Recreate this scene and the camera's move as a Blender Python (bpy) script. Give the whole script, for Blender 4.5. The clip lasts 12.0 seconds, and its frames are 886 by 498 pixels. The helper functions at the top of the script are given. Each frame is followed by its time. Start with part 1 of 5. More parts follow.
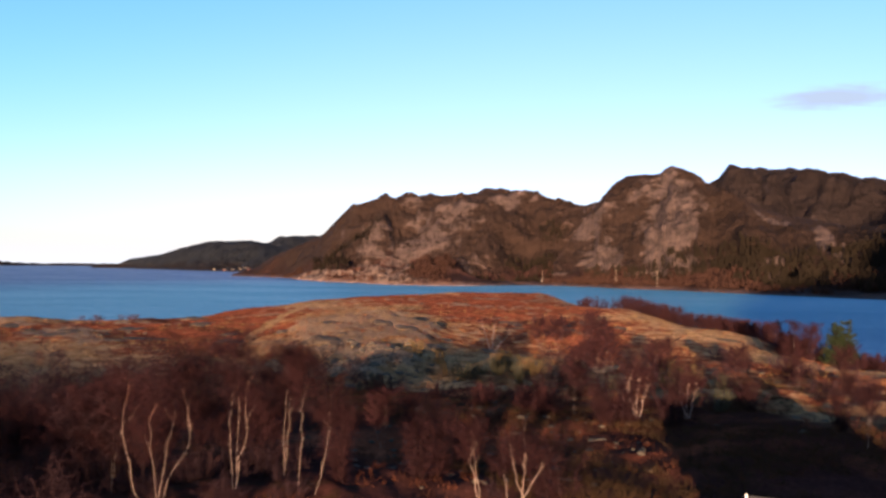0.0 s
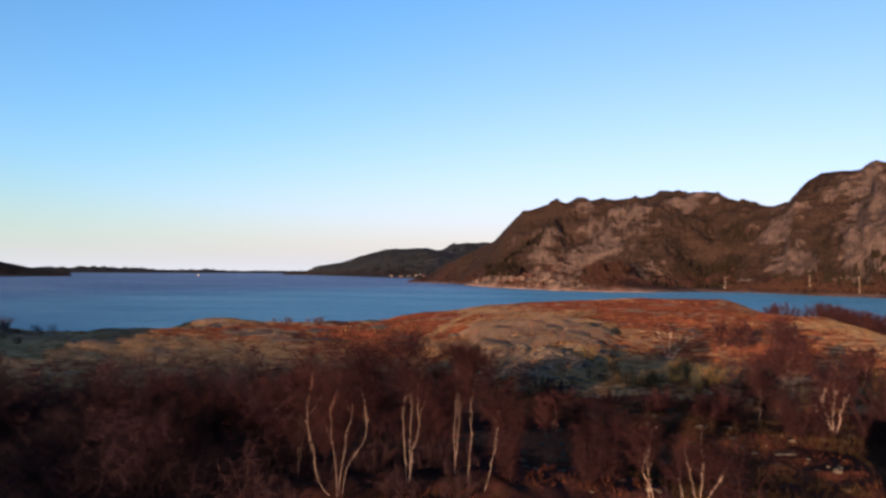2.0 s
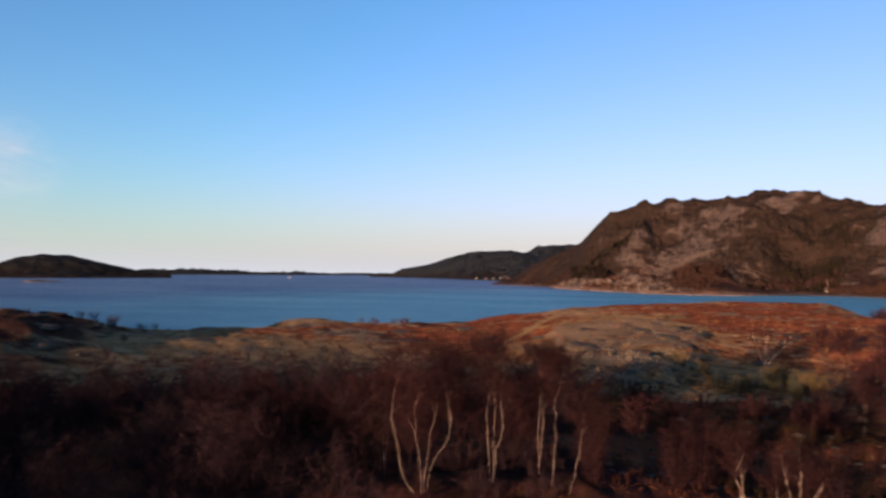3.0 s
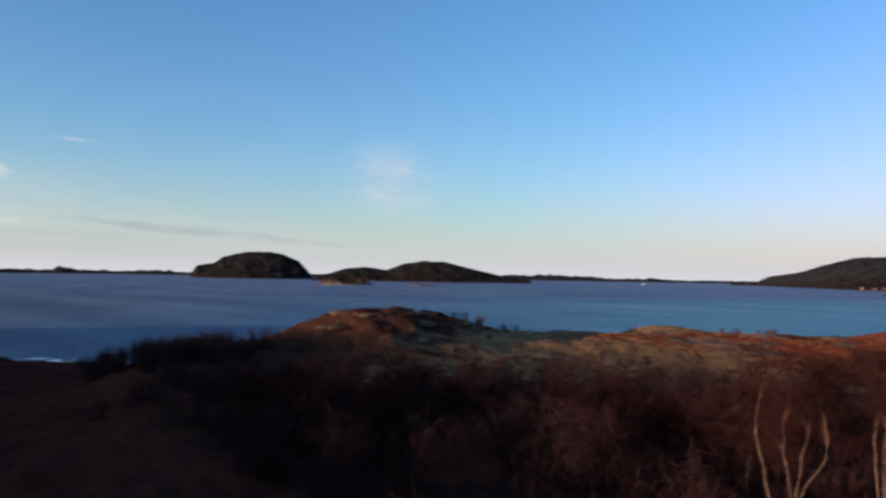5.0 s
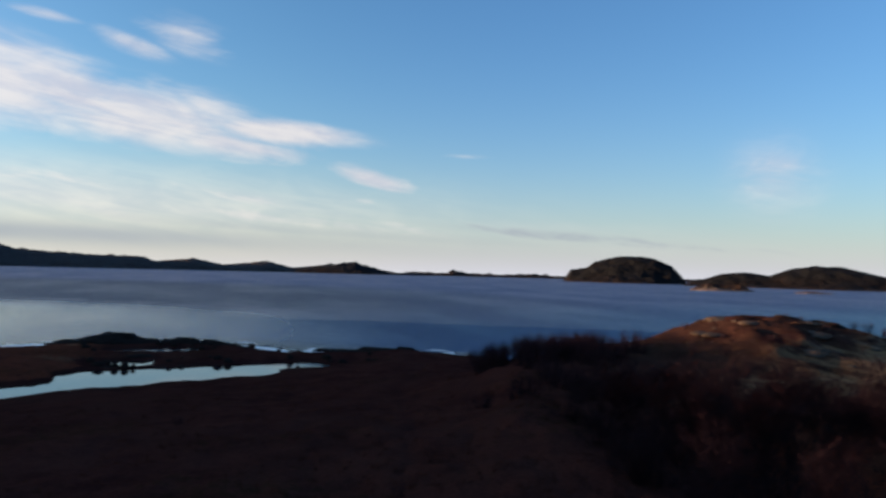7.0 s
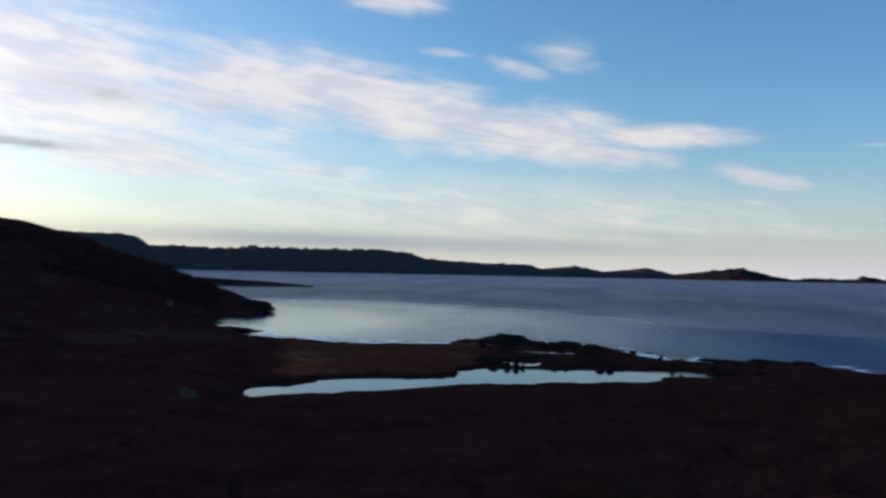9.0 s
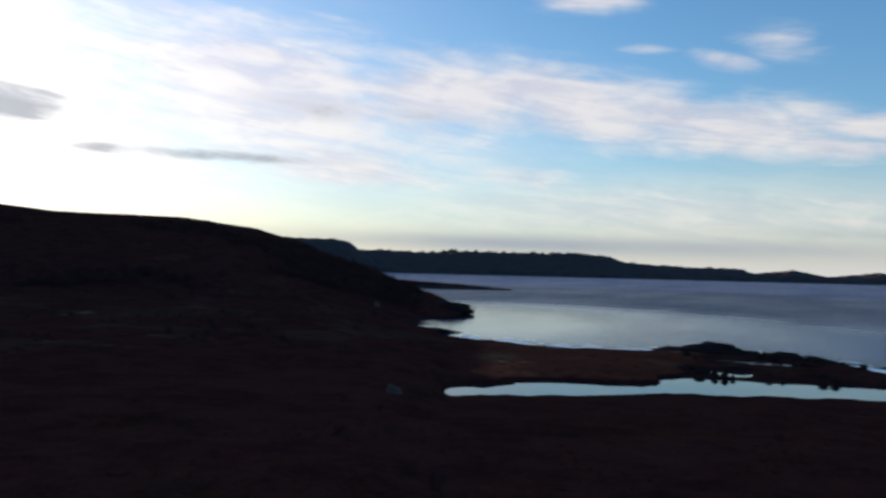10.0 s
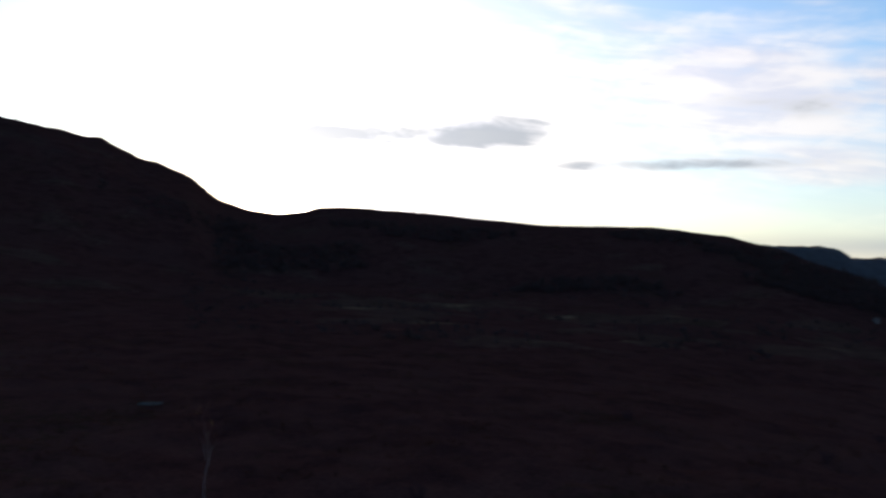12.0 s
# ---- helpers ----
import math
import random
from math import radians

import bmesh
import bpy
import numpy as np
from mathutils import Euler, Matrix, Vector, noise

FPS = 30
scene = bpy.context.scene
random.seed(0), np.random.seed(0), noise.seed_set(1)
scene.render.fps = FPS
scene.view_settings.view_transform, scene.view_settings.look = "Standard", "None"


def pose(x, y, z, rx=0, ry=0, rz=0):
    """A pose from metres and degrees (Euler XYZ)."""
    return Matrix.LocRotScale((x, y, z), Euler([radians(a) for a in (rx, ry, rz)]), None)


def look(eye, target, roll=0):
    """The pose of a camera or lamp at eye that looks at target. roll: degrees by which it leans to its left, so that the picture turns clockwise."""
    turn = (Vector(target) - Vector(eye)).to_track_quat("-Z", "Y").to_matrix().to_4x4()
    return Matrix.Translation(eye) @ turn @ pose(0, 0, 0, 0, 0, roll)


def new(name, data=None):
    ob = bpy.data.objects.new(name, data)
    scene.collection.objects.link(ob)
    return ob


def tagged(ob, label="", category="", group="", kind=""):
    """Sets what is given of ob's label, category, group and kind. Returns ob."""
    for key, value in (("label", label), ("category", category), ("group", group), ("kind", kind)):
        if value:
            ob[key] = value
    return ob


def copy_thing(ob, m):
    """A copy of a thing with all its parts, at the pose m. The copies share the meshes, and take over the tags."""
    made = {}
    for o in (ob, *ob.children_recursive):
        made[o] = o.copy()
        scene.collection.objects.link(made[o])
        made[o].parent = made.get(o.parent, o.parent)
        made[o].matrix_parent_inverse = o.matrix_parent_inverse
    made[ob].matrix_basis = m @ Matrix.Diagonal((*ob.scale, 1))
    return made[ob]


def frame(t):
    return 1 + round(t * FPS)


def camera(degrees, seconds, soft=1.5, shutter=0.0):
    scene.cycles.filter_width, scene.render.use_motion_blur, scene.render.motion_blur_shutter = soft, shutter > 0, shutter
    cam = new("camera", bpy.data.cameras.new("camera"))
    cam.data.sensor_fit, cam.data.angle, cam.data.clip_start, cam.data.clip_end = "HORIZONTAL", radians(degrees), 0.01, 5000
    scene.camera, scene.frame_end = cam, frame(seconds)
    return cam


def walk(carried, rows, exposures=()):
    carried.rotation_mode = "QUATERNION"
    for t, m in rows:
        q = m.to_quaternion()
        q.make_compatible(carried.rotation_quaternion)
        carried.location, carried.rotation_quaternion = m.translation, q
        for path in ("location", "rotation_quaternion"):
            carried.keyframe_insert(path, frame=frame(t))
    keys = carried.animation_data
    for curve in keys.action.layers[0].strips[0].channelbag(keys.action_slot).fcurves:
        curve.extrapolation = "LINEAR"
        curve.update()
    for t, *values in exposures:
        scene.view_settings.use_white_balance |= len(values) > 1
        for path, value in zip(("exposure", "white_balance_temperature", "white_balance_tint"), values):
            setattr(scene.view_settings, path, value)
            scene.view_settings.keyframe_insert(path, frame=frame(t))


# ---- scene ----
# ---------- camera: a slow turn to the left, some nine metres above the heath ----------
cam = camera(62.0, 12.0, soft=2.8, shutter=0.4)
# seconds, x, y, z, heading, pitch, roll
PATH = [
    (0.0, 0.000, 0.000, 20.000, 0.00, 1.27, -0.48),
    (0.5, 0.050, -0.018, 19.938, 3.37, 1.41, -0.37),
    (1.0, 0.096, -0.033, 19.878, 6.96, 1.53, -0.32),
    (1.5, 0.138, -0.047, 19.820, 10.22, 1.62, -0.30),
    (2.0, 0.177, -0.058, 19.763, 13.25, 1.68, -0.27),
    (2.5, 0.212, -0.067, 19.707, 16.22, 1.71, -0.26),
    (2.7, 0.225, -0.070, 19.685, 17.39, 1.76, -0.29),
    (4.3, 0.309, -0.083, 19.519, 36.81, 2.02, -0.62),
    (4.5, 0.317, -0.083, 19.499, 39.64, 2.03, -0.69),
    (5.0, 0.334, -0.082, 19.451, 46.83, 2.07, -0.90),
    (5.5, 0.348, -0.078, 19.405, 53.98, 2.06, -1.11),
    (6.0, 0.358, -0.073, 19.360, 61.15, 2.03, -1.28),
    (6.5, 0.364, -0.065, 19.316, 68.13, 1.99, -1.39),
    (7.0, 0.367, -0.055, 19.274, 75.10, 1.85, -1.46),
    (7.2, 0.367, -0.051, 19.257, 77.93, 1.80, -1.46),
    (8.8, 0.346, -0.003, 19.135, 100.95, 1.70, -1.16),
    (9.0, 0.341, 0.004, 19.120, 103.99, 1.72, -1.17),
    (9.5, 0.326, 0.025, 19.086, 111.60, 1.71, -1.28),
    (10.0, 0.307, 0.047, 19.052, 119.23, 1.67, -1.42),
    (10.5, 0.284, 0.071, 19.021, 126.93, 1.63, -1.52),
    (11.0, 0.258, 0.098, 18.991, 135.28, 1.59, -1.60),
    (11.5, 0.228, 0.126, 18.962, 144.72, 1.52, -1.67),
    (12.0, 0.194, 0.157, 18.935, 154.78, 1.43, -1.71),
]
EXPOSURE = [(0.0, 2.46), (2.5, 1.97), (4.5, 1.81), (5.5, 1.87), (8.8, 1.81), (10.3, 1.82), (11.0, 1.9), (12.0, 1.9)]
walk(cam, [(t, pose(x, y, z, 90 + p, r, h)) for t, x, y, z, h, p, r in PATH], EXPOSURE)

# ---------- daylight: a low winter sun just over the ridge, thin cloud round it ----------
SUN_BEARING, SUN_HEIGHT = 167.4, 4.75        # degrees, counter-clockwise from +y; above the horizon


def bearing(az, r, z=0.0):
    """A place from a bearing (degrees, counter-clockwise from +y), a distance and a height."""
    a = radians(az)
    return Vector((-math.sin(a) * r, math.cos(a) * r, z))


sun_way = bearing(SUN_BEARING, math.cos(radians(SUN_HEIGHT)), math.sin(radians(SUN_HEIGHT)))
sun = new("sun", bpy.data.lights.new("sun", "SUN"))
sun.data.energy, sun.data.angle, sun.data.color = 5.0, radians(0.6), (1.0, 0.63, 0.38)
sun.matrix_world = look(sun_way * 100, (0, 0, 0))


class Nodes:
    """Short hand for building node trees."""

    def __init__(self, tree):
        self.t = tree
        tree.nodes.clear()

    def put(self, value, socket):
        if isinstance(value, bpy.types.NodeSocket):
            self.t.links.new(value, socket)
        elif value is not None:
            socket.default_value = value

    def n(self, kind, ins=(), **props):
        node = self.t.nodes.new(kind)
        if "operation" in props:
            node.operation = props["operation"]
        if "interpolation_type" in props:
            node.interpolation_type = props["interpolation_type"]
        if "feature" in props:
            node.feature = props["feature"]
        if "layer_name" in props:
            node.layer_name = props["layer_name"]
        for key, value in dict(ins).items():
            self.put(value, node.inputs[key])
        return node

    def m(self, op, a, b=None, c=None, clamp=False):
        node = self.t.nodes.new("ShaderNodeMath")
        node.operation, node.use_clamp = op, clamp
        for i, value in enumerate((a, b, c)):
            self.put(value, node.inputs[i])
        return node.outputs[0]

    def vm(self, op, a, b=None):
        node = self.t.nodes.new("ShaderNodeVectorMath")
        node.operation = op
        self.put(a, node.inputs[0])
        self.put(b, node.inputs[1])
        return node.outputs["Value" if op in ("DOT_PRODUCT", "LENGTH") else "Vector"]

    def mix(self, f, a, b, blend="MIX"):
        node = self.t.nodes.new("ShaderNodeMix")
        node.data_type, node.blend_type, node.clamp_factor = "RGBA", blend, True
        for value, i in ((f, 0), (a, 6), (b, 7)):
            if isinstance(value, tuple) and len(value) == 3:
                value = (*value, 1)
            self.put(value, node.inputs[i])
        return node.outputs[2]

    def noise(self, vector, scale, detail=4.0, rough=0.55, colour=False, distort=0.0):
        node = self.n("ShaderNodeTexNoise", {"Vector": vector, "Scale": scale, "Detail": detail, "Roughness": rough, "Distortion": distort})
        return node.outputs["Color" if colour else "Fac"]

    def step(self, value, lo, hi):
        node = self.n("ShaderNodeMapRange", {"Value": value, "From Min": lo, "From Max": hi}, interpolation_type="SMOOTHSTEP")
        return node.outputs[0]


def make_world():
    world = bpy.data.worlds.new("sky")
    scene.world, world.use_nodes = world, True
    k = Nodes(world.node_tree)
    way = k.n("ShaderNodeTexCoord").outputs["Generated"]
    sky = k.n("ShaderNodeTexSky")
    sky.sky_type, sky.sun_disc = "NISHITA", False
    sky.sun_elevation, sky.sun_rotation = radians(SUN_HEIGHT), radians(-SUN_BEARING)
    sky.air_density, sky.dust_density, sky.ozone_density, sky.altitude = 1.0, 0.6, 2.5, 0.0
    part = k.n("ShaderNodeSeparateXYZ", {"Vector": way})
    x, y, z = part.outputs
    az = k.m("MULTIPLY", k.m("ARCTAN2", k.m("MULTIPLY", x, -1.0), y), 180 / math.pi)
    el = k.m("MULTIPLY", k.m("ARCSINE", z), 180 / math.pi)
    # cirrus drawn out along one way, finer threads in it, and softer puffs
    c, s = math.cos(radians(8)), math.sin(radians(8))

    def threads(long, short, scale, detail, distort, shift):
        along = k.m("ADD", k.m("MULTIPLY", az, c * long), k.m("MULTIPLY", el, s * long))
        across = k.m("SUBTRACT", k.m("MULTIPLY", el, c * short), k.m("MULTIPLY", az, s * short))
        return k.noise(k.n("ShaderNodeCombineXYZ", {"X": along, "Y": across, "Z": shift}).outputs[0], scale, detail, 0.55, distort=distort)

    streak = threads(0.05, 0.32, 1.5, 4.0, 0.45, 0.0)
    fine = threads(0.09, 0.7, 1.6, 4.0, 0.7, 7.0)
    polar = k.n("ShaderNodeCombineXYZ", {"X": k.m("MULTIPLY", az, 0.08), "Y": k.m("MULTIPLY", el, 0.2), "Z": 3.0}).outputs[0]
    puff = k.noise(polar, 2.6, 7.0, 0.6, distort=0.5)
    grain = k.m("ADD", k.m("MULTIPLY", streak, 0.54), k.m("ADD", k.m("MULTIPLY", fine, 0.16), k.m("MULTIPLY", puff, 0.3)))

    def bank(a, e, wide, tall, tilt, weight):
        """A soft oval bank of cloud: bearing, height, half width and height in degrees, tilt."""
        da, de = k.m("SUBTRACT", az, a), k.m("SUBTRACT", el, e)
        c, s = math.cos(radians(tilt)), math.sin(radians(tilt))
        u = k.m("DIVIDE", k.m("ADD", k.m("MULTIPLY", da, c), k.m("MULTIPLY", de, s)), wide)
        v = k.m("DIVIDE", k.m("SUBTRACT", k.m("MULTIPLY", de, c), k.m("MULTIPLY", da, s)), tall * 1.25)
        d = k.m("ADD", k.m("MULTIPLY", u, u), k.m("MULTIPLY", v, v))
        return k.m("MULTIPLY", k.m("EXPONENT", k.m("MULTIPLY", d, -1.0)), weight)

    cover = None
    for row in ((88.5, 10.2, 6.2, 0.8, 2, 1.05), (91, 8.9, 5.5, 0.8, 5, 0.95), (97.5, 10.8, 8.5, 1.8, 8, 1.15), (92.6, 9.2, 5, 0.9, 8, 1.02), (102.5, 12.0, 7, 1.7, 14, 1.15), (112, 14.0, 8, 1.5, 9, 1.05), (108, 12.2, 9, 2.3, 8, 1.12), (119, 13.2, 11, 2.9, 4, 1.1), (134, 12.6, 13, 4.6, 0, 1.15),
                (81, 7.1, 3.4, 0.7, 12, 0.95), (81.1, 5.4, 1.6, 0.3, 5, 0.55), (73.6, 9.05, 2.6, 0.2, 0, 0.36), (98.8, 15.6, 2.8, 0.6, 14, 0.74), (95, 16.5, 3.6, 1.0, 10, 0.7), (104, 16.6, 2.6, 0.35, 4, 0.64), (108.3, 20.4, 4.4, 0.9, 3, 0.86),
                (128.6, 18.7, 3, 0.4, 5, 0.5), (100, 5.5, 17, 1.1, 3, 0.74), (114, 7.2, 9, 0.9, 4, 0.72), (127, 8, 12, 2.4, 2, 0.9), (152, 10, 20, 9, 0, 1.1), (90, 3.9, 16, 0.7, 3, 0.66)):
        one = bank(*row)
        cover = one if cover is None else k.m("MAXIMUM", cover, one)
    thick = k.step(k.m("ADD", k.m("MULTIPLY", cover, 0.7), k.m("MULTIPLY", k.m("SUBTRACT", grain, 0.5), 1.6)), 0.06, 0.74)
    thick = k.m("MULTIPLY", thick, k.step(cover, 0.05, 0.4))
    thick = k.m("MAXIMUM", thick, k.m("MULTIPLY", bank(50.9, 7.2, 2.2, 1.7, 28, 2.3), k.m("MULTIPLY", puff, puff)))      # one thin veil
    # a broad thin veil low over the bay
    low = k.m("MAXIMUM", k.m("MAXIMUM", bank(104, 4.7, 24, 2.0, 1, 0.8), bank(124, 8.5, 14, 4, 0, 0.55)), k.m("MULTIPLY", bank(66, 3.2, 14, 0.8, 4, 0.4), streak))
    thick = k.m("MAXIMUM", thick, k.m("MULTIPLY", low, k.m("ADD", 0.35, k.m("MULTIPLY", grain, 1.1))))
    # grey, thicker bellies
    grey = None
    for row in ((153, 10.3, 6.2, 1.2, -4, 1.25), (162, 10.1, 8, 0.75, 1, 1.3), (135.5, 8.1, 10, 0.45, 0, 0.78), (144, 8.0, 3, 0.4, 0, 0.7), (130, 12.2, 6, 0.9, 3, 0.62), (121, 11.9, 7, 0.7, 4, 0.5), (-28.5, 11.6, 4.6, 0.75, 2, 1.05), (178, 9.2, 5, 0.7, -3, 0.8),
                (185, 10.6, 4, 1.0, 4, 0.85), (64, 2.9, 13, 0.4, 4.2, 0.7)):
        one = bank(*row)
        grey = one if grey is None else k.m("MAXIMUM", grey, one)
    grey = k.m("MULTIPLY", k.m("MULTIPLY", k.step(grey, 0.08, 0.5), 0.85), k.step(k.m("ADD", grey, k.m("MULTIPLY", k.m("SUBTRACT", k.m("ADD", k.m("MULTIPLY", puff, 0.5), k.m("MULTIPLY", fine, 0.5)), 0.5), 3.2)), 0.15, 1.15))
    grey = k.m("MAXIMUM", grey, k.m("MULTIPLY", k.m("MAXIMUM", bank(110, 2.15, 24, 0.6, 0.5, 0.9), bank(86, 2.9, 14, 0.3, 2, 0.3)), k.m("ADD", 0.55, k.m("MULTIPLY", streak, 0.8))))          # a level layer over the far shore
    # brightness grows toward the sun
    near = k.m("MAXIMUM", k.vm("DOT_PRODUCT", way, tuple(sun_way)), 0.0)
    glow = k.m("ADD", k.m("ADD", k.m("MULTIPLY", k.m("POWER", near, 3.0), 0.3), k.m("MULTIPLY", k.m("POWER", near, 8.0), 1.5)), k.m("ADD", k.m("MULTIPLY", k.m("POWER", near, 50.0), 7.0), k.m("MULTIPLY", k.m("POWER", near, 1200.0), 60.0)))
    pale = k.mix(k.step(k.m("ADD", k.m("MULTIPLY", fine, 0.5), k.m("MULTIPLY", puff, 0.5)), 0.36, 0.62), (0.74, 0.71, 0.78), (1.0, 0.92, 0.88))
    white = k.n("ShaderNodeVectorMath", {0: pale, "Scale": k.m("ADD", k.m("MULTIPLY", glow, 1.3), 3.5)}, operation="SCALE").outputs[0]
    haze = k.n("ShaderNodeVectorMath", {0: (1.0, 0.83, 0.62), "Scale": glow}, operation="SCALE").outputs[0]
    # clear northern air: a deeper blue above, a pale band of haze over the horizon
    facing = k.step(k.m("ADD", k.vm("DOT_PRODUCT", way, tuple(sun_way)), k.m("MULTIPLY", k.m("MAXIMUM", k.m("SUBTRACT", el, 6.0), 0.0), 0.013)), -0.97, -0.5)
    tone = k.mix(facing, (1.23, 1.04, 1.62), (0.82, 1.1, 1.42))
    side = k.step(k.vm("DOT_PRODUCT", way, tuple(sun_way)), -0.15, 0.35)
    tone = k.mix(side, tone, k.mix(k.step(k.vm("DOT_PRODUCT", way, tuple(sun_way)), 0.45, 0.95), (0.85, 1.13, 1.36), (0.98, 1.07, 1.24)))
    air = k.mix(1.0, sky.outputs[0], tone, "MULTIPLY")
    band = k.m("EXPONENT", k.m("MULTIPLY", k.m("MAXIMUM", el, 0.0), -0.24))
    air = k.mix(band, air, k.mix(side, (2.56, 2.58, 2.84), (2.74, 2.68, 2.64)))
    base = k.mix(1.0, air, haze, "ADD")
    base = k.mix(k.m("MULTIPLY", thick, 0.8), base, white)
    dull = k.n("ShaderNodeVectorMath", {0: (0.75, 0.84, 0.97), "Scale": k.m("ADD", k.m("MULTIPLY", glow, 0.06), 1.9)}, operation="SCALE").outputs[0]
    base = k.mix(grey, base, dull)
    back = k.n("ShaderNodeBackground", {"Color": base, "Strength": 0.074})
    k.n("ShaderNodeOutputWorld", {"Surface": back.outputs[0]})


make_world()

# ---------- materials ----------
def material(name):
    mat = bpy.data.materials.new(name)
    mat.use_nodes = True
    k = Nodes(mat.node_tree)
    where = k.n("ShaderNodeNewGeometry").outputs["Position"]
    return mat, k, where


def finish(k, colour, rough=0.9, bump=None, strength=0.5, distance=0.1, **more):
    ins = {"Base Color": (*colour, 1) if isinstance(colour, tuple) and len(colour) == 3 else colour, "Roughness": rough}
    if bump is not None:
        ins["Normal"] = k.n("ShaderNodeBump", {"Height": bump, "Strength": strength, "Distance": distance}).outputs[0]
    ins.update(more)
    shade = k.n("ShaderNodeBsdfPrincipled", ins)
    k.n("ShaderNodeOutputMaterial", {"Surface": shade.outputs[0]})


def plain(name, colour, rough=0.8, vary=0.25, scale=6.0, metal=0.0):
    """A surface of one colour with stains and grain."""
    mat, k, p = material(name)
    big, fine = k.noise(p, scale, 3), k.noise(p, scale * 9, 4)
    f = k.m("ADD", k.m("MULTIPLY", big, 0.6), k.m("MULTIPLY", fine, 0.4))
    col = k.mix(f, tuple(c * (1 - vary) for c in colour), tuple(min(1, c * (1 + vary)) for c in colour))
    finish(k, col, rough, fine, 0.3, 0.02, Metallic=metal, **{"Specular IOR Level": 0.02 if rough > 0.82 else 0.3})
    return mat


def ground_material():
    """Heath, dry grass and bare rock, by the cover stored on the sheet, broken up by noise."""
    mat, k, p = material("heath_ground")
    cover = k.n("ShaderNodeVertexColor", layer_name="cover").outputs
    r, g, b = k.n("ShaderNodeSeparateColor", {"Color": cover[0]}).outputs
    big, mid, fine = k.noise(p, 0.07, 5), k.noise(p, 0.5, 6, 0.65), k.noise(p, 5.0, 5, 0.65)
    rust = k.mix(k.step(mid, 0.22, 0.75), (0.07, 0.024, 0.015), (0.33, 0.102, 0.054))
    straw = k.mix(k.step(mid, 0.25, 0.75), (0.15, 0.086, 0.042), (0.47, 0.3, 0.16))
    stone = k.mix(k.step(fine, 0.3, 0.7), (0.1, 0.073, 0.054), (0.36, 0.255, 0.175))
    mud_shade = k.mix(mid, (0.019, 0.0095, 0.009), (0.055, 0.023, 0.018))
    col = k.mix(k.step(k.m("ADD", g, k.m("MULTIPLY", k.m("SUBTRACT", mid, 0.5), 1.3)), 0.35, 0.65), rust, straw)
    col = k.mix(k.step(k.m("ADD", r, k.m("MULTIPLY", k.m("SUBTRACT", mid, 0.5), 1.6)), 0.42, 0.58), col, stone)
    col = k.mix(k.step(k.m("ADD", b, k.m("MULTIPLY", k.m("SUBTRACT", mid, 0.5), 0.5)), 0.35, 0.65), col, mud_shade)
    # dark heath tone; the cover's alpha lays it on as painted shade
    shade_heath = k.mix(k.step(k.noise(p, 0.22, 5, 0.6), 0.35, 0.65), (0.026, 0.0108, 0.0105), (0.047, 0.0192, 0.0165))
    shade_heath = k.mix(k.m("MULTIPLY", k.step(k.noise(p, 0.045, 4, 0.6, distort=0.8), 0.46, 0.66), 0.7), shade_heath, (0.046, 0.0205, 0.0175))
    col = k.mix(k.m("MULTIPLY", k.step(k.m("ADD", cover[1], k.m("MULTIPLY", k.m("SUBTRACT", mid, 0.5), 0.9)), 0.3, 0.7), 0.93), col, shade_heath)
    moss = k.step(k.m("ADD", k.m("MULTIPLY", big, 0.5), k.m("MULTIPLY", k.noise(p, 1.7, 4), 0.5)), 0.54, 0.64)
    col = k.mix(k.m("MULTIPLY", moss, 0.5), col, (0.024, 0.017, 0.007))
    col = k.mix(k.step(fine, 0.2, 0.9), k.mix(1.0, col, (0.55, 0.55, 0.55), "MULTIPLY"), k.mix(1.0, col, (1.35, 1.3, 1.25), "MULTIPLY"))
    h = k.m("ADD", k.m("MULTIPLY", mid, 0.25), k.m("MULTIPLY", k.noise(p, 4.6, 5, 0.75), 1.0))
    finish(k, col, 1.0, h, k.m("SUBTRACT", 1.0, k.m("MULTIPLY", cover[1], 0.96)), 0.5, **{"Specular IOR Level": 0.0})
    return mat


